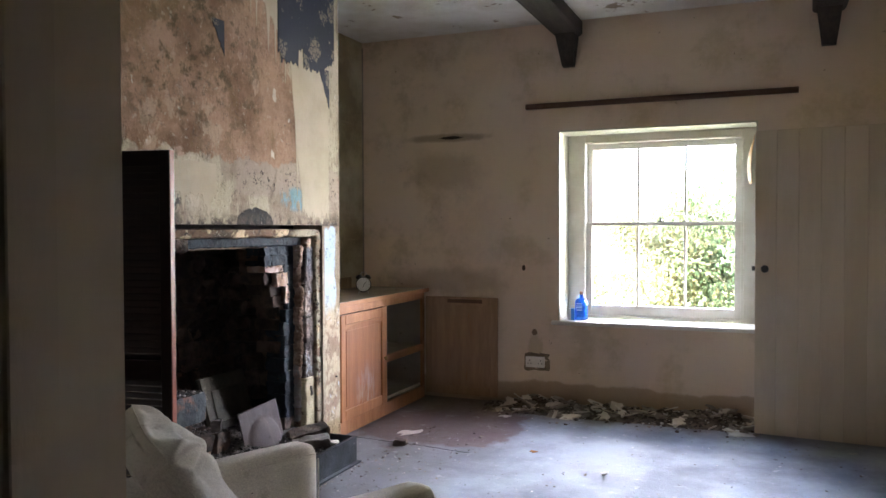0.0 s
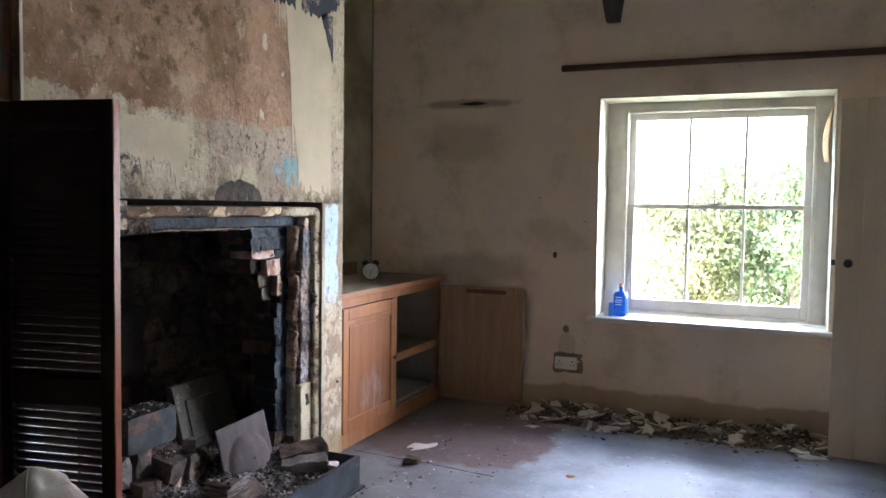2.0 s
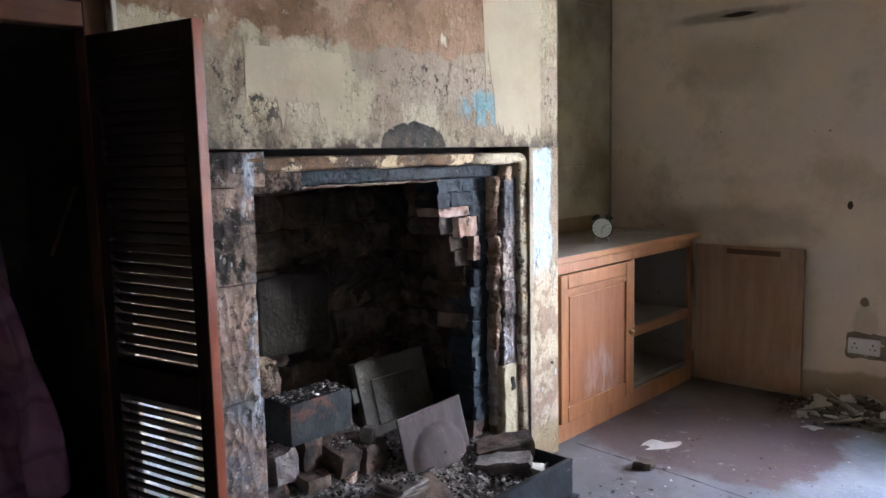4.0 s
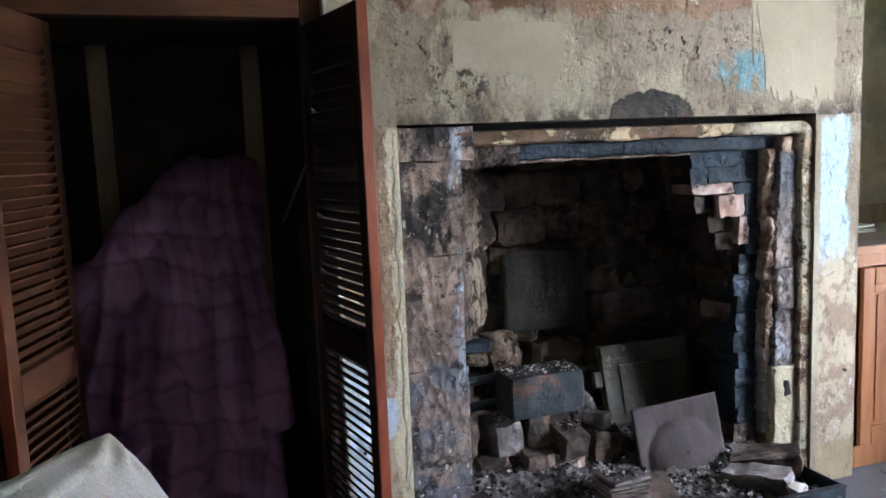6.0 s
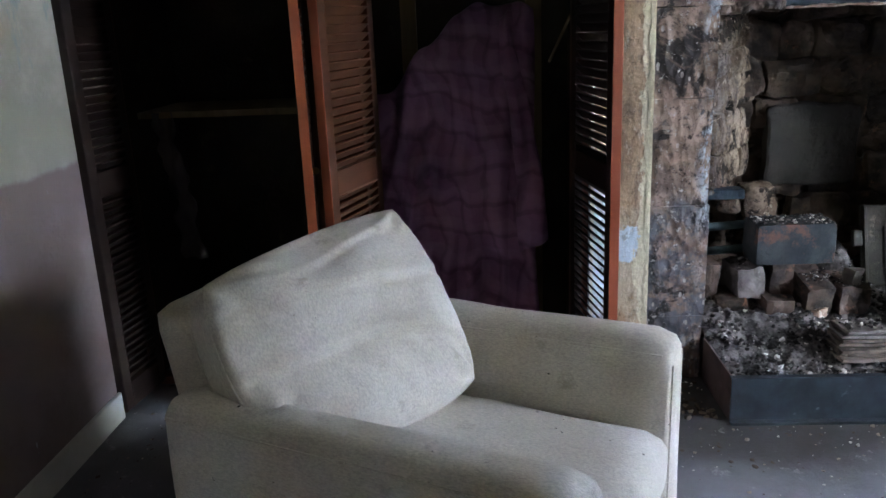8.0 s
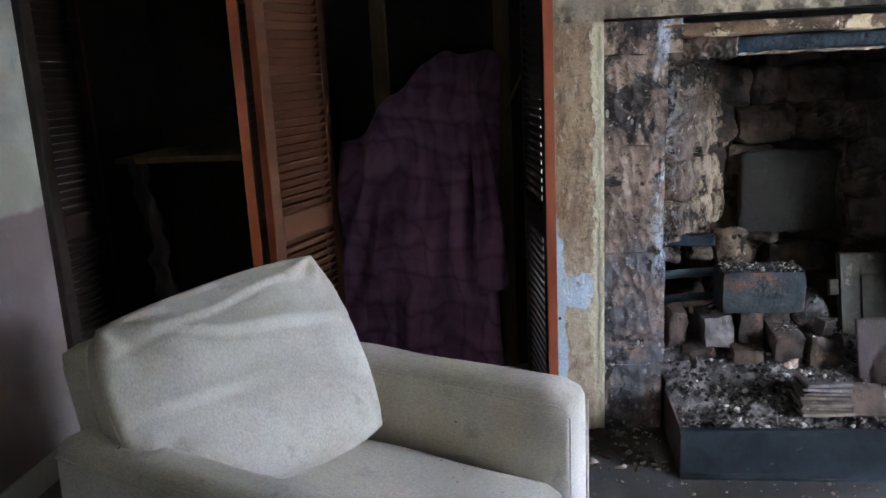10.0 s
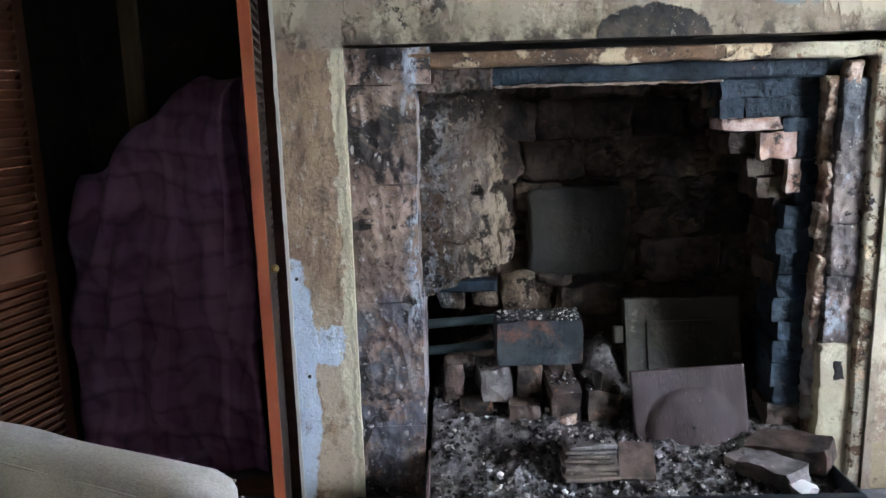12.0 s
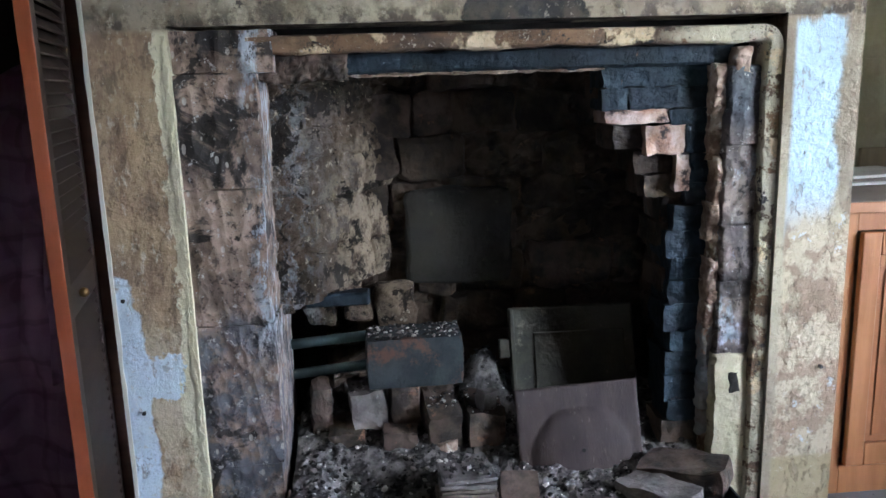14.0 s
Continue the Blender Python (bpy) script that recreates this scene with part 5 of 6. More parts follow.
def drips(s):
    d = noise.noise(Vector((s * 5.3, 2.0, 0.4))) + 0.5 * noise.noise(Vector((s * 13.0, 5.0, 0.7)))
    return 1.50 - 0.16 * max(0.0, d) + 0.07 * max(0.0, 0.3 - s)
tagged(mesh_ob("torn_wallpaper", torn_sheet(4.14, 4.915, 2.84, tongues, 260, 14.0, 0.0016), CREAM_PAPER), "cream lining paper scraped into long torn tongues", "wallpaper", "torn wallpaper")
tagged(mesh_ob("torn_wallpaper", torn_sheet(3.50, 3.86, 1.655, drips, 120, 17.0, 0.0016), CREAM_PAPER), "cream patch of lining paper torn into drips", "wallpaper", "torn wallpaper")

def lower(s):
    return 2.27 + (0.09 if 0.34 < s < 0.42 else 0.0) + (0.10 * (s - 0.75) / 0.25 if s > 0.75 else 0.0) + (0.03 if s < 0.05 else 0)
tagged(mesh_ob("torn_wallpaper", torn_sheet(4.39, 4.99, 2.83, lower, 90, 3.0), DAMASK), "torn remnant of navy floral wallpaper on the chimney breast", "wallpaper", "torn wallpaper")
tagged(mesh_ob("torn_wallpaper", torn_sheet(4.81, 4.93, 2.3, lambda s: 2.30 - 0.23 * s, 16, 8.0), DAMASK), "narrow curling strip of navy wallpaper", "wallpaper", "torn wallpaper")
tagged(mesh_ob("torn_wallpaper", torn_sheet(3.84, 3.93, 2.36, lambda s: 2.34 - 0.15 * s, 14, 9.0), DAMASK), "small black torn scrap of wallpaper", "wallpaper", "torn wallpaper")

# ---- hearth: steel fender, ash bed, bricks and scrap ----
fender = thing("hearth_fender", "low sooty blue steel fender round the hearth", "fender")
part("front_panel", boxes((-1.481, -1.475, 3.522, 4.69, 0.0, 0.146), bevel=0.001), STEEL_TRAY, fender)
part("top_rim", boxes((-1.495, -1.473, 3.52, 4.692, 0.1465, 0.150)), STEEL_TRAY, fender)
part("foot_flange", boxes((-1.4745, -1.45, 3.52, 4.70, 0.0, 0.010), bevel=0.001), STEEL_TRAY, fender, "pale worn foot flange")
RUST = simple("rusty_rim", (0.17, 0.115, 0.105), (0.1, 0.07, 0.06), 14, None, rough=0.7, height=0.001)
part("side_panel", boxes((-1.80, -1.482, 3.522, 3.528, 0.0, 0.15)), RUST, fender, "rusty end panel")
part("side_panel", boxes((-1.80, -1.482, 4.684, 4.69, 0.0, 0.15)), STEEL_TRAY, fender)

def ash_height(x, y):
    back = max(0.0, min(1.0, (-1.62 - x) / 0.5))
    h = 0.105 + 0.10 * back + 0.028 * noise.noise(Vector((x * 6, y * 6, 1))) + 0.02 * noise.noise(Vector((x * 17, y * 17, 4)))
    h += 0.17 * math.exp(-((x + 2.22) / 0.12) ** 2 - ((y - 4.11) / 0.09) ** 2)
    return h + 0.012 * noise.noise(Vector((x * 50, y * 50, 7)))
bm = bmesh.new()
nx, ny = 46, 56
grid = [[bm.verts.new((-1.483 - 0.95 * i / nx, 3.53 + 1.153 * j / ny, ash_height(-1.483 - 0.95 * i / nx, 3.53 + 1.153 * j / ny))) for j in range(ny + 1)] for i in range(nx + 1)]
for i in range(nx):
    for j in range(ny):
        bm.faces.new((grid[i][j], grid[i][j + 1], grid[i + 1][j + 1], grid[i + 1][j]))
ash = tagged(mesh_ob("ash_bed", bm, ASH), "bed of grey ash filling the hearth", "ash", kind="stuff")

CHUNKS = []
for k in range(8):
    b = bmesh.new()
    bmesh.ops.create_icosphere(b, subdivisions=1, radius=1.0)
    for v in b.verts:
        v.co = v.co * (0.7 + 0.5 * noise.noise(v.co * 1.7 + Vector((k * 5.0, 0, 0)))) * Vector((1, 0.8, 0.65))
    CHUNKS.append(([v.co.copy() for v in b.verts], [[v.index for v in f.verts] for f in b.faces]))
    b.free()

def scatter(name, count, place, size, material, label, category, seed, flat=1.0):
    """Small loose pieces joined into one object."""
    r = random.Random(seed)
    vs, fs = [], []
    for k in range(count):
        co, faces = CHUNKS[k % 8]
        x, y, z = place(r)
        s = size(r)
        m = pose(x, y, z, r.uniform(-25, 25), r.uniform(-25, 25), r.uniform(0, 360))
        o = len(vs)
        vs += [m @ Vector((c.x * s, c.y * s, c.z * s * flat)) for c in co]
        fs += [[o + i for i in f] for f in faces]
    me = bpy.data.meshes.new(name)
    me.from_pydata(vs, [], fs)
    me.materials.append(material)
    return tagged(new(name, me), label, category, kind="stuff")

def island(name, a, b, c):
    m = Nodes(name)
    ri = m.geo.outputs["Random Per Island"]
    col = m.mix(m.step(ri, 0.55, 0.62), a, b)
    col = m.mix(m.step(ri, 0.86, 0.9), col, c)
    return m.finish(col, 0.95, m.noise(60, 5, 0.7), 0.003, spec=0.3)
CINDER = island("cinders", (0.05, 0.046, 0.043), (0.22, 0.20, 0.185), (0.58, 0.54, 0.49))
CHIP = island("plaster_chips", (0.09, 0.07, 0.055), (0.30, 0.25, 0.2), (0.6, 0.56, 0.5))

def on_ash(r):
    x, y = -1.49 - 0.78 * r.random() ** 1.3, r.uniform(3.54, 4.68)
    return x, y, ash_height(x, y) + 0.003
scatter("cinders", 3300, on_ash, lambda r: 0.004 + 0.013 * r.random() ** 3, CINDER, "loose black and grey cinders on the ash", "cinders", 5)

def loose(name, label, category, size, at, rot, material, seed, jitter=0.011, cuts=4, group="loose hearth bricks"):
    ob = tagged(mesh_ob(name, rough_block(*size, jitter, cuts, seed, 22, 0.025), material), label, category, group)
    ob.matrix_basis = pose(*at, *rot)
    return ob
GREY_BRICK = simple("ash-grey_brick", (0.24, 0.215, 0.20), (0.11, 0.097, 0.09), 13, (0.42, 0.39, 0.36), 30, 0.6, 0.95, 0.006)
BLOCK_MAT = simple("sooty_blue_block", (0.022, 0.03, 0.033), (0.05, 0.056, 0.058), 9, (0.13, 0.065, 0.045), 7, 0.56, 0.85, 0.005)
loose("fire_block", "large sooty blue-grey rectangular block topped with ash", "block", (0.15, 0.285, 0.15), (-2.065, 3.884, 0.42), (0, 0, 2), BLOCK_MAT, 1, 0.002, 4)
loose("brick", "ash-grey rounded brick under the block", "brick", (0.16, 0.105, 0.12), (-2.09, 3.738, 0.268), (4, 0, 6), GREY_BRICK, 2)
loose("brick", "half-buried sooty brick in the ash", "brick", (0.14, 0.105, 0.1), (-2.06, 3.68, 0.17), (0, 6, -4), SOOT_BRICK, 3)
loose("brick", "small sooty brick supporting the block", "brick", (0.13, 0.088, 0.13), (-2.07, 3.85, 0.285), (0, 0, 3), SOOT_BRICK, 4)
loose("brick", "charred brick with a rust-red end", "brick", (0.16, 0.10, 0.11), (-2.03, 3.835, 0.175), (0, 3, -2), SOOT_BRICK, 5)
loose("brick", "ash-covered brick tipped forward", "brick", (0.2, 0.10, 0.11), (-2.03, 3.955, 0.245), (0, 14, 5), SOOT_BRICK, 6)
loose("brick", "broken brick end in the ash", "brick", (0.1, 0.065, 0.08), (-1.98, 3.96, 0.155), (0, 0, 12), BROKEN_BRICK, 7)
loose("brick", "charred square brick end above the ash", "brick", (0.2, 0.105, 0.1), (-2.03, 4.085, 0.225), (0, 2, 0), SOOT_BRICK, 8)
loose("brick", "pale brick under the charred one", "brick", (0.18, 0.10, 0.06), (-2.02, 4.085, 0.145), (0, 0, 3), GREY_BRICK, 9)
loose("brick_fragment", "small grey brick fragment on top", "brick", (0.05, 0.05, 0.055), (-1.98, 4.09, 0.302), (0, 0, 25), GREY_BRICK, 10, 0.008)
loose("brick", "ash-dusted brick lying by the jamb", "brick", (0.215, 0.10, 0.065), (-1.66, 4.50, 0.135), (4, -6, 35), GREY_BRICK, 11)
loose("brick", "dark brick leaning on another", "brick", (0.23, 0.11, 0.068), (-1.74, 4.60, 0.155), (10, -8, 52), SOOT_BRICK, 12)
loose("brick_fragment", "white mortared brick fragment", "brick", (0.075, 0.06, 0.05), (-1.56, 4.55, 0.125), (0, 10, 20), PAPER, 13, 0.012)
loose("brick", "brick standing on edge by the stone jamb", "brick", (0.07, 0.06, 0.2), (-2.08, 3.60, 0.25), (0, 12, 10), SOOT_BRICK, 14)

def on_tops(r):
    tops = ((-2.065, 3.884, 0.494, 0.07, 0.135), (-2.09, 3.738, 0.328, 0.07, 0.045), (-2.03, 3.955, 0.30, 0.09, 0.045), (-2.03, 4.085, 0.274, 0.09, 0.05), (-2.07, 3.85, 0.33, 0.04, 0.03), (-1.705, 3.995, 0.227, 0.05, 0.06))
    x, y, z, a, b = r.choice(tops[:1] * 3 + tops)
    return x + r.uniform(-a, a), y + r.uniform(-b, b), z + 0.002
scatter("ash_crumbs", 700, on_tops, lambda r: 0.003 + 0.009 * r.random() ** 2.5, CINDER, "ash crumbs lying on the bricks", "cinders", 6)

TILE_MAT = simple("old_hearth_tile", (0.22, 0.175, 0.14), (0.10, 0.085, 0.07), 16, (0.4, 0.35, 0.29), 26, 0.6, 0.9, 0.003)
for k, (z, a, dx, w) in enumerate(((0.128, 4, 0.015, 0.165), (0.142, -3, 0.0, 0.15), (0.156, 2, 0.01, 0.16), (0.172, -5, -0.01, 0.145), (0.188, 1, -0.004, 0.145), (0.204, -2, 0.0, 0.15), (0.221, 5, 0.004, 0.14))):
    loose("hearth_tile", "thin old tile in a stack on the ash", "tile", (0.12, w, 0.011), (-1.705 + dx, 3.995, z), (0, 0, a), TILE_MAT if k < 5 else GREY_BRICK, 20 + k, 0.002, 2, "stacked hearth tiles")
loose("hearth_tile", "dark tile sloping against the stack", "tile", (0.14, 0.105, 0.012), (-1.70, 4.135, 0.15), (0, 24, -8), SOOT_BRICK, 30, 0.002, 2, "stacked hearth tiles")

# leaning iron plate with a pressed dome
plate = thing("iron_plate", "rusty purple-brown iron plate with a pressed dome", "plate", Matrix.Translation((-1.835, 4.345, 0.085)) @ pose(0, 0, 0, 0, -13, 0) @ pose(0, 0, 0, 2.5, 0, 0))
bm = bmesh.new()
nu, nv, pw, ph = 36, 30, 0.355, 0.285
def dome(y, z):
    r = math.hypot((y - 0.005) / 0.145, (z - 0.085) / 0.135)
    return 0.036 * math.sqrt(max(0.0, 1 - r * r)) ** 1.2 if r < 1 else 0.0
g2 = [[bm.verts.new((dome(-pw / 2 + pw * i / nu, ph * j / nv), -pw / 2 + pw * i / nu, ph * j / nv)) for j in range(nv + 1)] for i in range(nu + 1)]
for i in range(nu):
    for j in range(nv):
        bm.faces.new((g2[i][j], g2[i + 1][j], g2[i + 1][j + 1], g2[i][j + 1]))
ob = part("sheet", bm, PLATE, plate, smooth=True)
mod = ob.modifiers.new("thickness", "SOLIDIFY")
mod.thickness = 0.004
bm = bmesh.new()
cyl(bm, 0.0055, 0.0055, 0.004, pose(0.036, 0.0, 0.105, 0, 90, 0), 12)
part("bolt_hole", bm, SOOT, plate, "dark bolt hole")

# oven door leaning on the fireback
oven = thing("oven_door", "grimy cast-iron oven door leaning on the fireback", "oven door", Matrix.Translation((-2.10, 4.39, 0.22)) @ pose(0, 0, 0, 0, -16, 0))
part("body", boxes((-0.03, 0.0, -0.2, 0.2, 0.0, 0.305), bevel=0.006), OVEN, oven)
part("raised_panel", boxes((0.0, 0.006, -0.125, 0.165, 0.04, 0.225), bevel=0.003), OVEN, oven)
part("edge_rib", boxes((0.0, 0.010, -0.198, -0.185, 0.005, 0.30), bevel=0.002), OVEN, oven)
part("hinge_lug", boxes((-0.02, 0.004, -0.235, -0.2, 0.15, 0.21), bevel=0.004), OVEN, oven)
bm = bmesh.new()
bmesh.ops.create_uvsphere(bm, u_segments=14, v_segments=8, radius=0.014, matrix=pose(0.006, 0.18, 0.1))
part("knob", bm, OVEN, oven, smooth=True)

# ---- things in the cupboard ----
def make_quilt():
    m = Nodes("purple_quilt")
    c = m.mix(m.step(m.noise(5, 6, 0.6), 0.35, 0.65), (0.33, 0.155, 0.285), (0.22, 0.10, 0.20))
    # stitched squares of the weave, pulled out of line by the slack cloth
    p = m.xyz()
    wave = m.math("MULTIPLY", m.math("SUBTRACT", m.noise(3.5, 3, 0.5, m.pos), 0.5), 0.22)
    for axis, size in ((1, 0.095), (2, 0.115)):
        s = m.math("FRACT", m.math("DIVIDE", m.math("ADD", p[axis], m.math("ADD", wave, m.math("MULTIPLY", p[3 - axis], 0.12))), size))
        seam = m.step(m.math("ABSOLUTE", m.math("SUBTRACT", s, 0.5)), 0.40, 0.46)
        c = m.mix(m.math("MULTIPLY", seam, 0.34), c, (0.06, 0.03, 0.06))
        band = m.step(m.math("ABSOLUTE", m.math("SUBTRACT", s, 0.3)), 0.2, 0.1)
        c = m.mix(m.math("MULTIPLY", band, 0.2), c, (0.5, 0.30, 0.46))
    return m.finish(c, 0.6, m.noise(160, 4, 0.6), 0.0015, spec=0.4)
QUILT = make_quilt()
quilt_thing = thing("quilt", "dark purple square-stitched quilt draped in the cupboard", "quilt")

def drape(name, place, nu, nv, label=""):
    bm = bmesh.new()
    g = [[bm.verts.new(place(-1 + 2 * i / nu, j / nv)) for j in range(nv + 1)] for i in range(nu + 1)]
    for i in range(nu):
        for j in range(nv):
            bm.faces.new((g[i][j], g[i][j + 1], g[i + 1][j + 1], g[i + 1][j]))
    ob = part(name, bm, QUILT, quilt_thing, label, True)
    mod = ob.modifiers.new("thickness", "SOLIDIFY")
    mod.thickness = 0.012

def quilt_panel(u, v):
    """The hanging body: leans forward as it falls, slack diagonal folds at its near shoulder."""
    k = max(0.0, min(1.0, (u + 1.0) / 1.3))
    top = 0.99 + 0.31 * k * k * (3 - 2 * k) - 0.05 * max(0.0, u - 0.5) + 0.05 * noise.noise(Vector((u * 3.1, 3, 1)))
    w = noise.noise(Vector((u * 1.8, v * 2.2, 5)))
    y = 2.685 + u * (0.275 + 0.03 * v) + 0.02 * math.sin(v * 4 + u * 2)
    z = 0.012 + (top - 0.012) * (1 - v)
    fold = 0.034 * math.sin(u * 7.0 + v * 1.6 + 2.0 * w) * (0.3 + 0.7 * v) + 0.014 * math.sin(u * 17.0 - v * 2.0 + 3.0 * w) * (0.4 + 0.6 * v)
    near = max(0.0, 0.15 - u)
    fold += 0.030 * math.sin(17 * (u * 1.1 + v * 0.9) + 2 * w) * near * math.exp(-((v - 0.35) / 0.3) ** 2)
    a, b = abs(math.sin(u * 9.0 + w * 0.6 + v * 0.8)), abs(math.sin(v * 26.0 + 0.9 * math.sin(u * 4) + w))
    puff = 0.011 * (a ** 0.4) * (b ** 0.4)
    lean = -2.32 + 0.37 * v ** 0.55 + 0.16 * near * (1 - v)
    x = lean - 0.05 * max(0.0, u) ** 4 + fold + puff + 0.012 * noise.noise(Vector((u * 3, v * 5, 2)))
    return (max(BACK + 0.03, min(-1.885, x)), y, z)

def quilt_edge(u, v):
    """The bound edge that is turned back over the body."""
    w = noise.noise(Vector((u, v * 4, 8)))
    y = 2.868 + 0.10 * math.sin(min(1.0, v * 1.15) * 2.2) * v + u * (0.022 + 0.03 * v) + 0.012 * w
    z = 1.26 - 0.80 * v + 0.02 * u
    x = -2.22 + 0.30 * v ** 0.6 + 0.015 * math.sin(u * 3 + v * 6) + 0.018 * math.sin(v * 15 + u * 2) * v - 0.012 * u * u
    return (min(-1.876, x), y, z)

drape("hanging_body", quilt_panel, 180, 260)
drape("turned_edge", quilt_edge, 24, 140, "rumpled bound edge")
# grey rag hanging from the shelf
bm = bmesh.new()
g4 = [[bm.verts.new((-2.0 + 0.02 * math.sin(i * 1.1 + j * 0.3), 1.60 + 0.012 * i + 0.03 * noise.noise(Vector((i * 0.4, j * 0.3, 0))) + 0.002 * j, 0.965 - 0.018 * j)) for j in range(31)] for i in range(7)]
for i in range(6):
    for j in range(30):
        bm.faces.new((g4[i][j], g4[i][j + 1], g4[i + 1][j + 1], g4[i + 1][j]))
rag = tagged(mesh_ob("rag", bm, simple("grey_cloth", (0.16, 0.14, 0.14), (0.1, 0.09, 0.09), 8, None, rough=0.95, height=0.002), True), "limp grey rag hanging from the cupboard shelf", "rag")
mod = rag.modifiers.new("thickness", "SOLIDIFY")
mod.thickness = 0.003
bm = bmesh.new()
cyl(bm, 0.006, 0.005, 0.2, look((-1.98, 3.05, 1.18), (-2.0, 3.11, 1.30)) , 8)
stick = part("strut", bm, POST, cupboard, "thin pale wooden strut")

# ---- alarm clock on the cabinet ----
clock = thing("alarm_clock", "black twin-bell alarm clock with a white dial", "clock", pose(-2.0, 5.76, 0.868, 0, 0, 29))
def disc(r, d, y, z=0.072, seg=36):
    bm = bmesh.new()
    cyl(bm, r, r, d, pose(0, y, z, 90), seg)
    return bm
part("case", disc(0.056, 0.045, 0.0), BLACK_METAL, clock, smooth=False)
part("dial", disc(0.049, 0.004, -0.024), DIAL, clock, "white dial with bar numerals")
for k in range(12):
    a = math.radians(30 * k)
    b = bmesh.new()
    box(b, -0.0016, 0.0016, -0.0275, -0.0262, 0.037, 0.043)
    bmesh.ops.rotate(b, verts=b.verts[:], cent=(0, 0, 0), matrix=Matrix.Rotation(a, 3, "Y"))
    bmesh.ops.translate(b, verts=b.verts[:], vec=(0, 0, 0.072))
    part("numeral", b, BLACK_METAL, clock)
for a, l in ((50, 0.034), (185, 0.026)):
    b = bmesh.new()
    box(b, -0.0014, 0.0014, -0.0292, -0.028, 0.0, l)
    bmesh.ops.rotate(b, verts=b.verts[:], cent=(0, 0, 0), matrix=Matrix.Rotation(math.radians(a), 3, "Y"))
    bmesh.ops.translate(b, verts=b.verts[:], vec=(0, 0, 0.072))
    part("clock_hand", b, BLACK_METAL, clock)
for sx in (-1, 1):
    b = bmesh.new()
    bmesh.ops.create_uvsphere(b, u_segments=16, v_segments=8, radius=0.024, matrix=pose(sx * 0.034, 0, 0.125, 0, sx * 28, 0) @ Matrix.Diagonal((1, 1, 0.62, 1)))
    part("bell", b, BLACK_METAL, clock, smooth=True)
    b = bmesh.new()
    cyl(b, 0.003, 0.005, 0.03, pose(sx * 0.032, -0.004, 0.014, 0, -sx * 22, 0), 8)
    part("foot", b, STEEL, clock, "thin steel foot")
b = bmesh.new()
for k in range(10):
    a0, a1 = math.pi * k / 10, math.pi * (k + 1) / 10
    p0, p1 = Vector((0.026 * math.cos(a0), 0, 0.133 + 0.026 * math.sin(a0))), Vector((0.026 * math.cos(a1), 0, 0.133 + 0.026 * math.sin(a1)))
    cyl(b, 0.0025, 0.0025, (p1 - p0).length * 1.15, Matrix.Translation((p0 + p1) / 2) @ (p1 - p0).to_track_quat("Z", "Y").to_matrix().to_4x4(), 8)
part("handle", b, STEEL, clock, "steel loop handle", True)

for k, (dz, a, c) in enumerate(((0.0, 3, PAPER), (0.011, -6, DUSTY), (0.022, 8, PAPER))):
    ob = tagged(mesh_ob("magazine", boxes((-0.1, 0.1, -0.14, 0.14, 0.0, 0.010), bevel=0.002), c), "dusty curled magazine on the cabinet top", "magazine", "stacked magazines")
    ob.matrix_basis = pose(-2.2, 5.34, 0.869 + dz, 0, 0, a)

# ---- bottle and box on the sill ----
BLUE_GLASS = bpy.data.materials.new("blue_bottle_glass")
BLUE_GLASS.use_nodes = True
g = BLUE_GLASS.node_tree.nodes["Principled BSDF"]
g.inputs["Base Color"].default_value, g.inputs["Transmission Weight"].default_value, g.inputs["Roughness"].default_value = (0.02, 0.22, 0.85, 1), 0.75, 0.12
bottle = thing("bottle", "bright blue square-shouldered bottle on the window sill", "bottle", pose(-0.603, 6.62, WZ0, 0, 0, -12))
b = bmesh.new()
rings = ((0.0, 0.034, 0.028), (0.004, 0.042, 0.034), (0.14, 0.042, 0.034), (0.158, 0.034, 0.027), (0.166, 0.014, 0.014), (0.185, 0.013, 0.013), (0.187, 0.016, 0.016), (0.193, 0.016, 0.016))
prev = None
for z, rx, ry in rings:
    e = 0.35 if rx > 0.02 else 1.0
    ring = []
    for k in range(28):
        a = 2 * math.pi * k / 28
        c, s = math.cos(a), math.sin(a)
        ring.append(b.verts.new((rx * math.copysign(abs(c) ** e, c), ry * math.copysign(abs(s) ** e, s), z)))
    if prev:
        for k in range(28):
            b.faces.new((prev[k], prev[(k + 1) % 28], ring[(k + 1) % 28], ring[k]))
    else:
        b.faces.new(ring[::-1])
    prev = ring
b.faces.new(prev)
part("body", b, BLUE_GLASS, bottle, smooth=False)
b = bmesh.new()
cyl(b, 0.012, 0.013, 0.022, pose(0, 0, 0.2045), 16)
part("stopper", b, simple("cork", (0.4, 0.2, 0.12), (0.3, 0.15, 0.09), 20, None, height=0.001), bottle, "brown cork stopper")
for k, (w, z) in enumerate(((0.044, 0.122), (0.05, 0.105), (0.05, 0.092), (0.04, 0.075))):
    part("label_line", boxes((-w / 2, w / 2, -0.0362, -0.0348, z, z + 0.0055)), PAPER, bottle, "pale printed line")
carton = thing("small_carton", "small blue and white carton beside the bottle", "box", pose(-0.675, 6.60, WZ0, 0, 0, 10))
part("white_side", boxes((-0.028, -0.002, -0.02, 0.02, 0, 0.086), bevel=0.001), PAPER, carton)
part("blue_side", boxes((-0.0019, 0.026, -0.0202, 0.0202, 0, 0.0862), bevel=0.001), simple("blue_card", (0.05, 0.25, 0.62), (0.04, 0.2, 0.52), 12, None, rough=0.5, height=0.0004), carton)

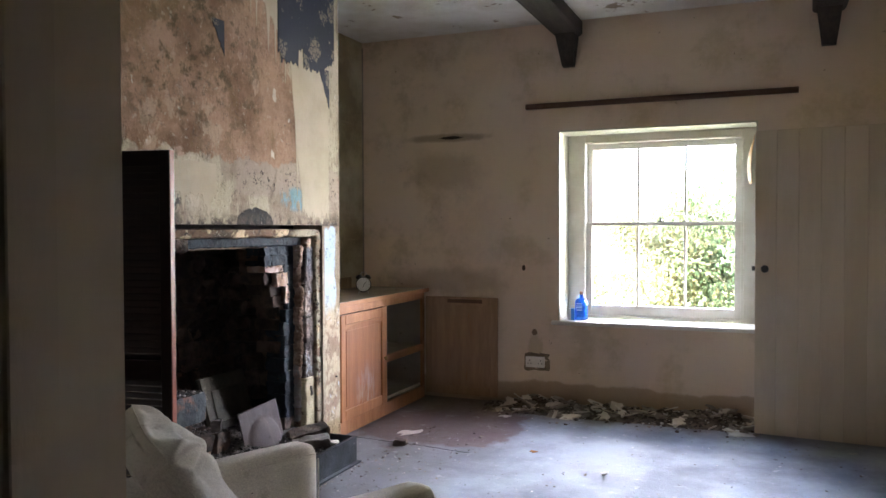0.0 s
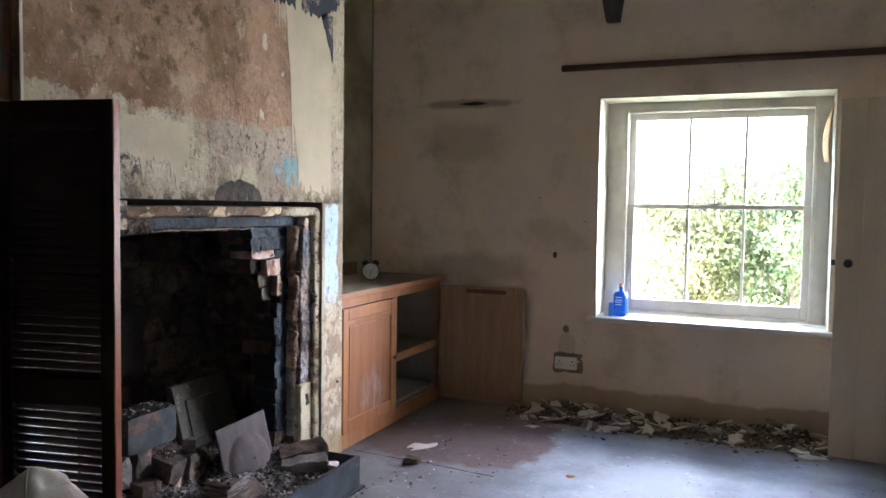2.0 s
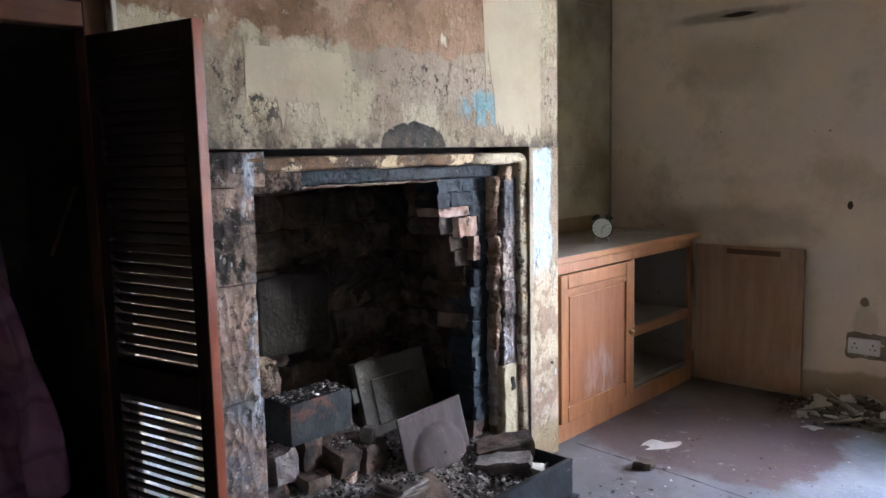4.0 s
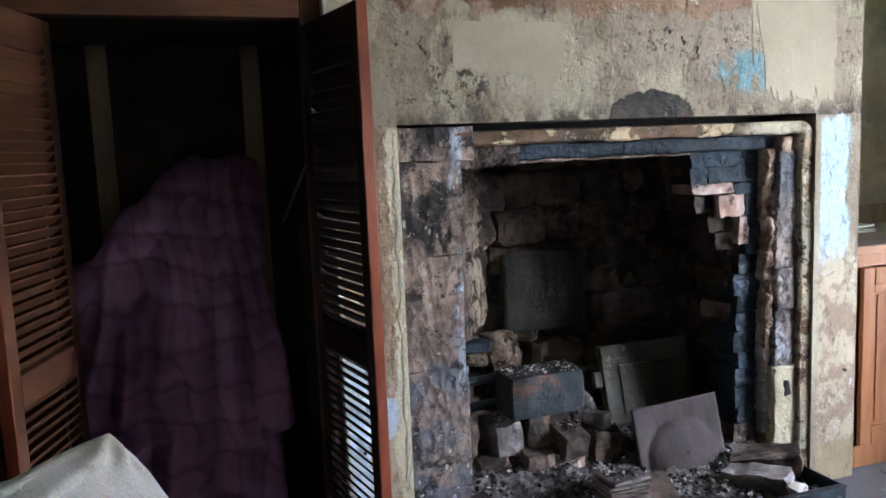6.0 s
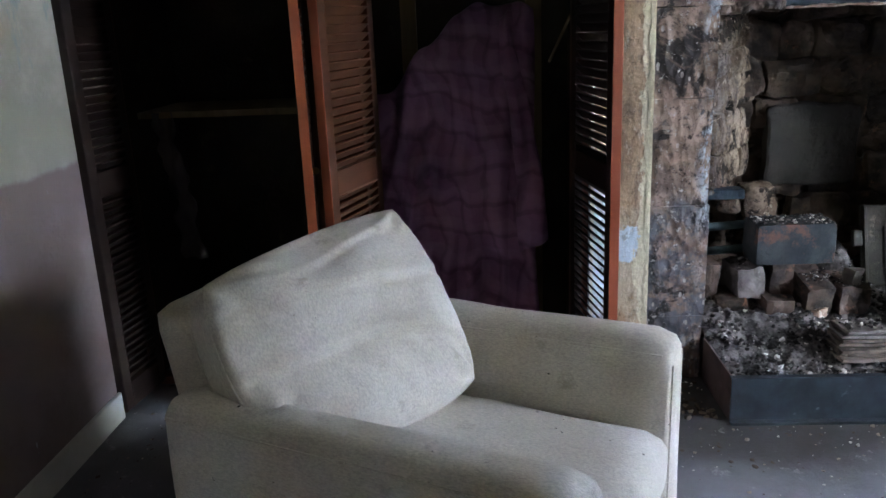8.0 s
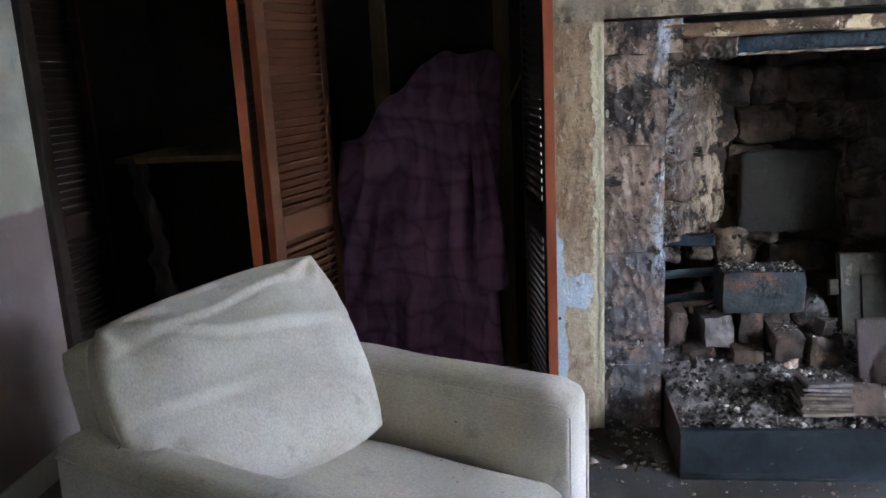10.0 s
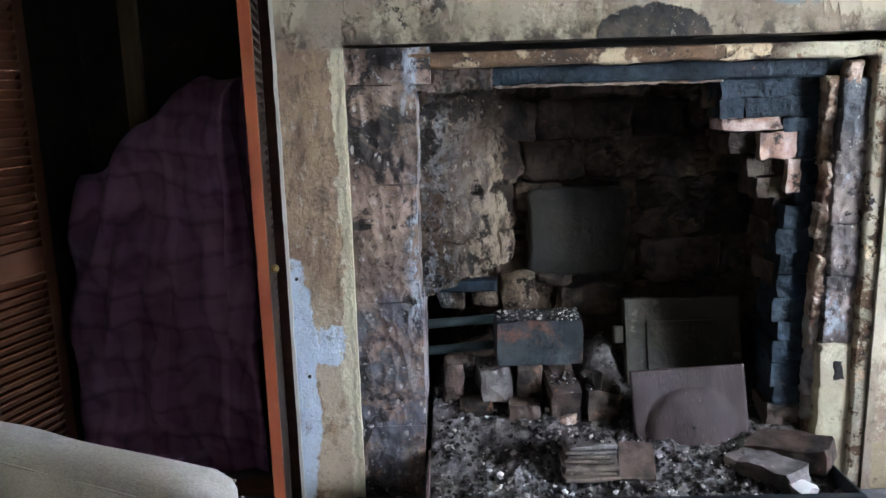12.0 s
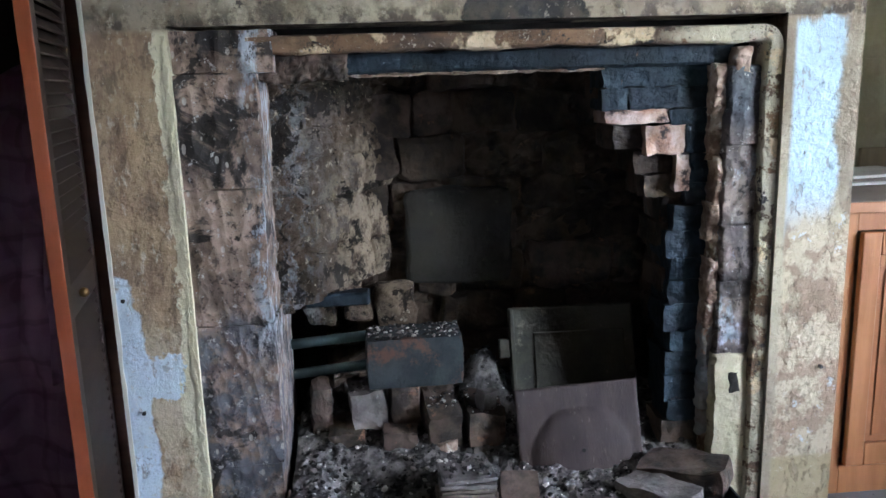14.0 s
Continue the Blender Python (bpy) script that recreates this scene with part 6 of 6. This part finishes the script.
# peeled strip hanging in the reveal
b = bmesh.new()
g5 = [[b.verts.new((0.612 - 0.05 * math.sin(j / 12 * 2.4) * (0.4 + 0.6 * i / 4), 6.56 + 0.028 * i, 1.98 - 0.028 * j - 0.02 * noise.noise(Vector((i, j * 0.4, 3))))) for j in range(13)] for i in range(5)]
for i in range(4):
    for j in range(12):
        b.faces.new((g5[i][j], g5[i][j + 1], g5[i + 1][j + 1], g5[i + 1][j]))
strip = tagged(mesh_ob("peeled_paper", b, simple("orange_buff_paper", (0.44, 0.27, 0.11), (0.36, 0.21, 0.08), 10, None, rough=0.8, height=0.001), True), "curl of orange-buff paper peeling off the window reveal", "peeling paper")
mod = strip.modifiers.new("thickness", "SOLIDIFY")
mod.thickness = 0.002

# ---- socket ----
socket = thing("wall_socket", "white double wall socket in a broken plaster patch", "socket", pose(-0.93, WY, 0.325))
b = rough_block(0.20, 0.006, 0.135, 0.012, 4, 5.0, 18)
part("plaster_patch", b, simple("grey_filler", (0.24, 0.19, 0.14), (0.15, 0.115, 0.085), 12, (0.4, 0.33, 0.24), 20, 0.6, 0.95, 0.004), socket, "rough dark filler round the box").location = (0.012, 0.0, 0.0)
part("face_plate", boxes((-0.074, 0.074, -0.020, -0.006, -0.041, 0.041), bevel=0.003), SOCKET_W, socket)
for sx in (-1, 1):
    for dx, dz, w, h in ((0.0, 0.012, 0.007, 0.010), (-0.011, -0.010, 0.008, 0.006), (0.011, -0.010, 0.008, 0.006)):
        part("socket_hole", boxes((sx * 0.042 + dx - w / 2, sx * 0.042 + dx + w / 2, -0.0208, -0.0195, dz - h / 2, dz + h / 2)), BLACK_METAL, socket)
    part("switch", boxes((sx * 0.012 - 0.006, sx * 0.012 + 0.006, -0.0245, -0.0198, 0.012, 0.03), bevel=0.001), SOCKET_W, socket)

# conduit in the alcove corner, skirting, door lining
b = bmesh.new()
cyl(b, 0.007, 0.007, 1.95, pose(BACK + 0.012, WY - 0.02, 1.845), 10)
tagged(mesh_ob("conduit", b, DUSTY, True), "thin pale cable conduit in the alcove corner", "conduit")
tagged(mesh_ob("baseboard", boxes((-1.56, DJ - 0.07, 1.541, 1.556, 0, 0.095), bevel=0.003), WHITE), "pale chipped skirting board", "skirting board", kind="structure")
lining = thing("door_2", "cream-painted door lining of the entrance", "door frame", kind="structure")
part("jamb", boxes((DJ - 0.002, DJ + 0.022, 1.36, 1.545, 0, 2.08), bevel=0.002), CREAM_DOOR, lining)
part("stop", boxes((DJ + 0.022, DJ + 0.034, 1.36, 1.43, 0, 2.08), bevel=0.002), CREAM_DOOR, lining)
part("jamb", boxes((0.85, 0.872, 1.36, 1.545, 0, 2.08), bevel=0.002), CREAM_DOOR, lining)
part("head", boxes((DJ + 0.022, 0.85, 1.36, 1.545, 2.08, 2.1)), CREAM_DOOR, lining)

# ---- rubble along the window wall ----
def mound(x, y):
    e = max(0.0, 1 - abs(y - 6.42) / 0.26)
    t = max(0.0, min(1.0, (x + 1.25) / 0.25)) * max(0.0, min(1.0, (0.72 - x) / 0.2))
    return t * e * (0.055 + 0.05 * noise.noise(Vector((x * 4, y * 3, 0))) + 0.02 * noise.noise(Vector((x * 14, y * 12, 2)))) - 0.004
b = bmesh.new()
g6 = [[b.verts.new((-1.3 + 2.05 * i / 110, 6.16 + 0.353 * j / 22, mound(-1.3 + 2.05 * i / 110, 6.16 + 0.353 * j / 22))) for j in range(23)] for i in range(111)]
for i in range(110):
    for j in range(22):
        b.faces.new((g6[i][j], g6[i + 1][j], g6[i + 1][j + 1], g6[i][j + 1]))
tagged(mesh_ob("rubble_bank", b, RUBBLE_DK), "low bank of damp plaster rubble at the wall's foot", "rubble", kind="stuff")
def on_bank(r):
    x, y = r.uniform(-1.28, 0.68), 6.5 - abs(r.gauss(0, 0.15))
    return x, y, max(0.0, mound(x, y)) + 0.004
scatter("plaster_crumbs", 2200, on_bank, lambda r: 0.005 + 0.026 * r.random() ** 2.8, CHIP, "crumbs of fallen plaster along the wall", "rubble", 7, 0.6)
def on_floor(r):
    x, y = r.uniform(-1.4, 1.3), 6.3 - 1.9 * r.random() ** 2.2
    return x, y, 0.001
scatter("floor_chips", 420, on_floor, lambda r: 0.003 + 0.012 * r.random() ** 3, CHIP, "small chips and dirt scattered on the floor", "debris", 8, 0.25)
def by_hearth(r):
    return -1.44 + 0.55 * r.random() ** 2, r.uniform(3.3, 5.6), 0.001
scatter("hearth_grit", 420, by_hearth, lambda r: 0.003 + 0.012 * r.random() ** 3, CHIP, "soot and plaster grit beside the hearth", "debris", 9, 0.5)
def by_jamb(r):
    return -1.78 + 0.28 * r.random(), r.uniform(3.12, 3.50), 0.002
scatter("jamb_rubble", 260, by_jamb, lambda r: 0.004 + 0.022 * r.random() ** 2.5, CHIP, "sooty plaster rubble at the foot of the jamb", "debris", 21, 0.7)
def by_chair(r):
    return r.uniform(-1.6, -0.9), r.uniform(1.6, 2.3), 0.001
scatter("cupboard_grit", 160, by_chair, lambda r: 0.003 + 0.009 * r.random() ** 3, CHIP, "grit on the floor before the cupboard", "debris", 10, 0.5)

FLAKE = simple("cream_plaster_flake", (0.66, 0.60, 0.50), (0.55, 0.48, 0.38), 10, (0.3, 0.24, 0.18), 20, 0.64, 0.9, 0.003)
def flake(x, y, z, r, seed, material, tilt, name="plaster_flake", label="broken flake of fallen plaster", category="plaster flake", group="plaster flakes", th=0.007):
    rg = random.Random(seed)
    b = bmesh.new()
    n = 13
    pts = [(r * rg.uniform(0.35, 1.15) * math.cos(2 * math.pi * (k + rg.uniform(-0.3, 0.3)) / n), 0.65 * r * rg.uniform(0.35, 1.15) * math.sin(2 * math.pi * (k + rg.uniform(-0.3, 0.3)) / n)) for k in range(n)]
    lo, hi = [b.verts.new((*p, 0)) for p in pts], [b.verts.new((p[0] * 0.94, p[1] * 0.94, th)) for p in pts]
    b.faces.new(lo[::-1]), b.faces.new(hi)
    for k in range(n):
        b.faces.new((lo[k], lo[(k + 1) % n], hi[(k + 1) % n], hi[k]))
    ob = tagged(mesh_ob(name, b, material), label, category, group)
    ob.matrix_basis = pose(x, y, z, *tilt)
r = random.Random(12)
for k in range(85):
    x, y = r.uniform(-1.15, 0.66), r.uniform(6.16, 6.47)
    flake(x, y, max(0.0, mound(x, y)) + 0.012, r.uniform(0.03, 0.095), k, FLAKE if k % 2 == 0 else RUBBLE, (r.uniform(-40, 30), r.uniform(-25, 25), r.uniform(0, 360)))
flake(0.55, 6.13, 0.004, 0.12, 90, PAPER, (4, 3, 10))
flake(0.60, 6.2, 0.03, 0.09, 91, PAPER, (-30, 10, 50))
flake(-0.95, 6.24, 0.012, 0.085, 92, PAPER, (-8, 6, 20))
flake(-1.47, 5.39, 0.001, 0.11, 93, PAPER, (0, 0, 65), "paper_scrap", "torn white paper scrap on the floor", "paper", "paper scraps", 0.003)
flake(-1.02, 6.06, 0.001, 0.06, 94, PAPER, (0, 0, 20), "paper_scrap", "torn white paper scrap on the floor", "paper", "paper scraps", 0.003)
flake(-0.12, 5.0, 0.001, 0.035, 96, PAPER, (0, 0, 70), "paper_scrap", "torn white paper scrap on the floor", "paper", "paper scraps", 0.003)
flake(-0.59, 5.26, 0.003, 0.028, 95, simple("dead_leaf", (0.32, 0.13, 0.03), (0.22, 0.08, 0.02), 20, None, height=0.002), (18, 8, 30), "dead_leaf", "curled orange dead leaf on the floor", "leaf", "", 0.003)
loose("stone", "dark lump of rubble on the floor by the hearth", "stone", (0.075, 0.06, 0.045), (-1.40, 5.11, 0.016), (0, 0, 20), RUBBLE_DK, 40, 0.014, 3, "")

# crack in the concrete beside the hearth
crack = bmesh.new()
for (x0, y0), (x1, y1) in (((-1.776, 5.171), (-1.517, 5.150)), ((-1.517, 5.150), (-1.24, 5.135)), ((-1.24, 5.135), (-1.099, 5.114)), ((-1.099, 5.114), (-0.939, 5.095))):
    d = Vector((x1 - x0, y1 - y0, 0))
    u = d.normalized()
    ragged(crack, (x0, y0, 0.0), u, (-u.y, u.x, 0), (0, 0, 1), d.length, 0.004, 0.0012, 36, 0.005, x0 * 9)
tagged(mesh_ob("floor_crack", crack, SOOT), "dark crack running across the concrete floor", "crack", kind="structure")

# crumbs on the armchair
def on_chair(r):
    k = r.random()
    p = (r.uniform(-0.2, 0.2), r.uniform(0.0, 0.42), 0.378) if k < 0.6 else (0.315 + r.uniform(-0.03, 0.03), r.uniform(-0.25, 0.4), 0.565) if k < 0.85 else (-0.315 + r.uniform(-0.03, 0.03), r.uniform(-0.1, 0.4), 0.565)
    q = chair.matrix_basis @ Vector(p)
    return q.x, q.y, q.z
scatter("upholstery_crumbs", 34, on_chair, lambda r: 0.002 + 0.007 * r.random() ** 2, CINDER, "dark crumbs of dirt lying on the armchair", "debris", 17, 0.5)

# ---- outside the window ----
tagged(mesh_ob("ground", boxes((-300, 300, 7.0, 600, -0.6, -0.5)), simple("rough_grass", (0.07, 0.10, 0.03), (0.11, 0.13, 0.045), 0.6, (0.14, 0.12, 0.06), 3, 0.6, 0.95, 0.02)), "rough grass outside the window", "ground", kind="structure")
def make_leaf(name, a, b2, c):
    m = Nodes(name)
    ri = m.geo.outputs["Random Per Island"]
    col = m.mix(m.step(ri, 0.3, 0.6), a, b2)
    col = m.mix(m.step(ri, 0.8, 0.9), col, c)
    mat = m.finish(col, 0.55, None, spec=0.3)
    tr = m.t.nodes.new("ShaderNodeBsdfTranslucent")
    m.link(col, tr.inputs["Color"])
    mx = m.t.nodes.new("ShaderNodeMixShader")
    mx.inputs[0].default_value = 0.5
    m.link(m.b.outputs[0], mx.inputs[1])
    m.link(tr.outputs[0], mx.inputs[2])
    m.link(mx.outputs[0], m.t.nodes["Material Output"].inputs["Surface"])
    return mat
LEAF_G = make_leaf("green_leaves", (0.06, 0.10, 0.045), (0.085, 0.12, 0.06), (0.14, 0.14, 0.07))
LEAF_Y = make_leaf("yellowing_leaves", (0.10, 0.12, 0.06), (0.14, 0.15, 0.075), (0.19, 0.16, 0.075))
BARK = simple("bark", (0.07, 0.055, 0.04), (0.11, 0.09, 0.07), 12, None, height=0.01)

def tree(x, y, h, spread, n, mat, seed, label):
    r = random.Random(seed)
    t = thing("tree", label, "tree", pose(x, y, -0.5), "garden trees")
    b = bmesh.new()
    cyl(b, 0.09, 0.05, h * 0.5, pose(0, 0, h * 0.25), 10)
    part("trunk", b, BARK, t)
    tips = []
    for k in range(16):
        a, el = r.uniform(0, 6.28), r.uniform(0.1, 1.3)
        l = h * r.uniform(0.3, 0.62)
        p0 = Vector((0, 0, h * r.uniform(0.12, 0.5)))
        p1 = p0 + Vector((math.cos(a) * math.cos(el) * spread, math.sin(a) * math.cos(el) * spread, math.sin(el) * l))
        b = bmesh.new()
        cyl(b, 0.03, 0.008, (p1 - p0).length, Matrix.Translation((p0 + p1) / 2) @ (p1 - p0).to_track_quat("Z", "Y").to_matrix().to_4x4(), 7)
        part("limb", b, BARK, t)
        tips += [p0.lerp(p1, f) for f in (0.45, 0.7, 0.9, 1.0)]
    vs, fs = [], []
    for k in range(n):
        c = r.choice(tips)
        p = c + Vector((r.gauss(0, 1), r.gauss(0, 1), r.gauss(0, 0.9))) * spread * 0.17
        s = r.uniform(0.022, 0.048)
        m = Matrix.Translation(p) @ Euler((r.uniform(0, 6.28), r.uniform(0, 6.28), r.uniform(0, 6.28))).to_matrix().to_4x4()
        o = len(vs)
        vs += [m @ Vector(q) for q in ((-s, 0, 0), (-0.2 * s, -0.55 * s, 0.1 * s), (s, 0, 0), (-0.2 * s, 0.55 * s, 0.1 * s))]
        fs += [(o, o + 1, o + 2, o + 3)]
    me = bpy.data.meshes.new("crown")
    me.from_pydata(vs, [], fs)
    me.materials.append(mat)
    ob = new("crown", me)
    ob.parent = t
tree(0.55, 12.2, 3.3, 1.15, 17000, LEAF_G, 1, "leafy green shrub outside the window")
tree(-0.7, 13.0, 2.5, 1.2, 12000, LEAF_Y, 2, "yellowing garden bush outside the window")
tree(-2.4, 14.2, 1.9, 1.2, 5000, LEAF_Y, 3, "low yellow-green hedge bush in the garden")
tree(1.9, 14.0, 3.9, 1.5, 12000, LEAF_G, 4, "green garden tree beyond the shrub")
tree(-0.4, 17.5, 2.5, 1.6, 5000, LEAF_G, 5, "distant pale green bush")
tree(-4.2, 18.0, 2.4, 1.7, 5000, LEAF_G, 6, "distant green hedge bush in the garden")

# nails left in the chimney breast
for y, z in ((3.175, 0.405), (3.155, 0.705), (4.99, 0.42)):
    b = bmesh.new()
    cyl(b, 0.0035, 0.0055, 0.012, pose(BX + 0.005, y, z, 0, 90, 0), 10)
    tagged(mesh_ob("nail", b, BLACK_METAL), "rusty nail head in the chimney breast", "nail", "nails")
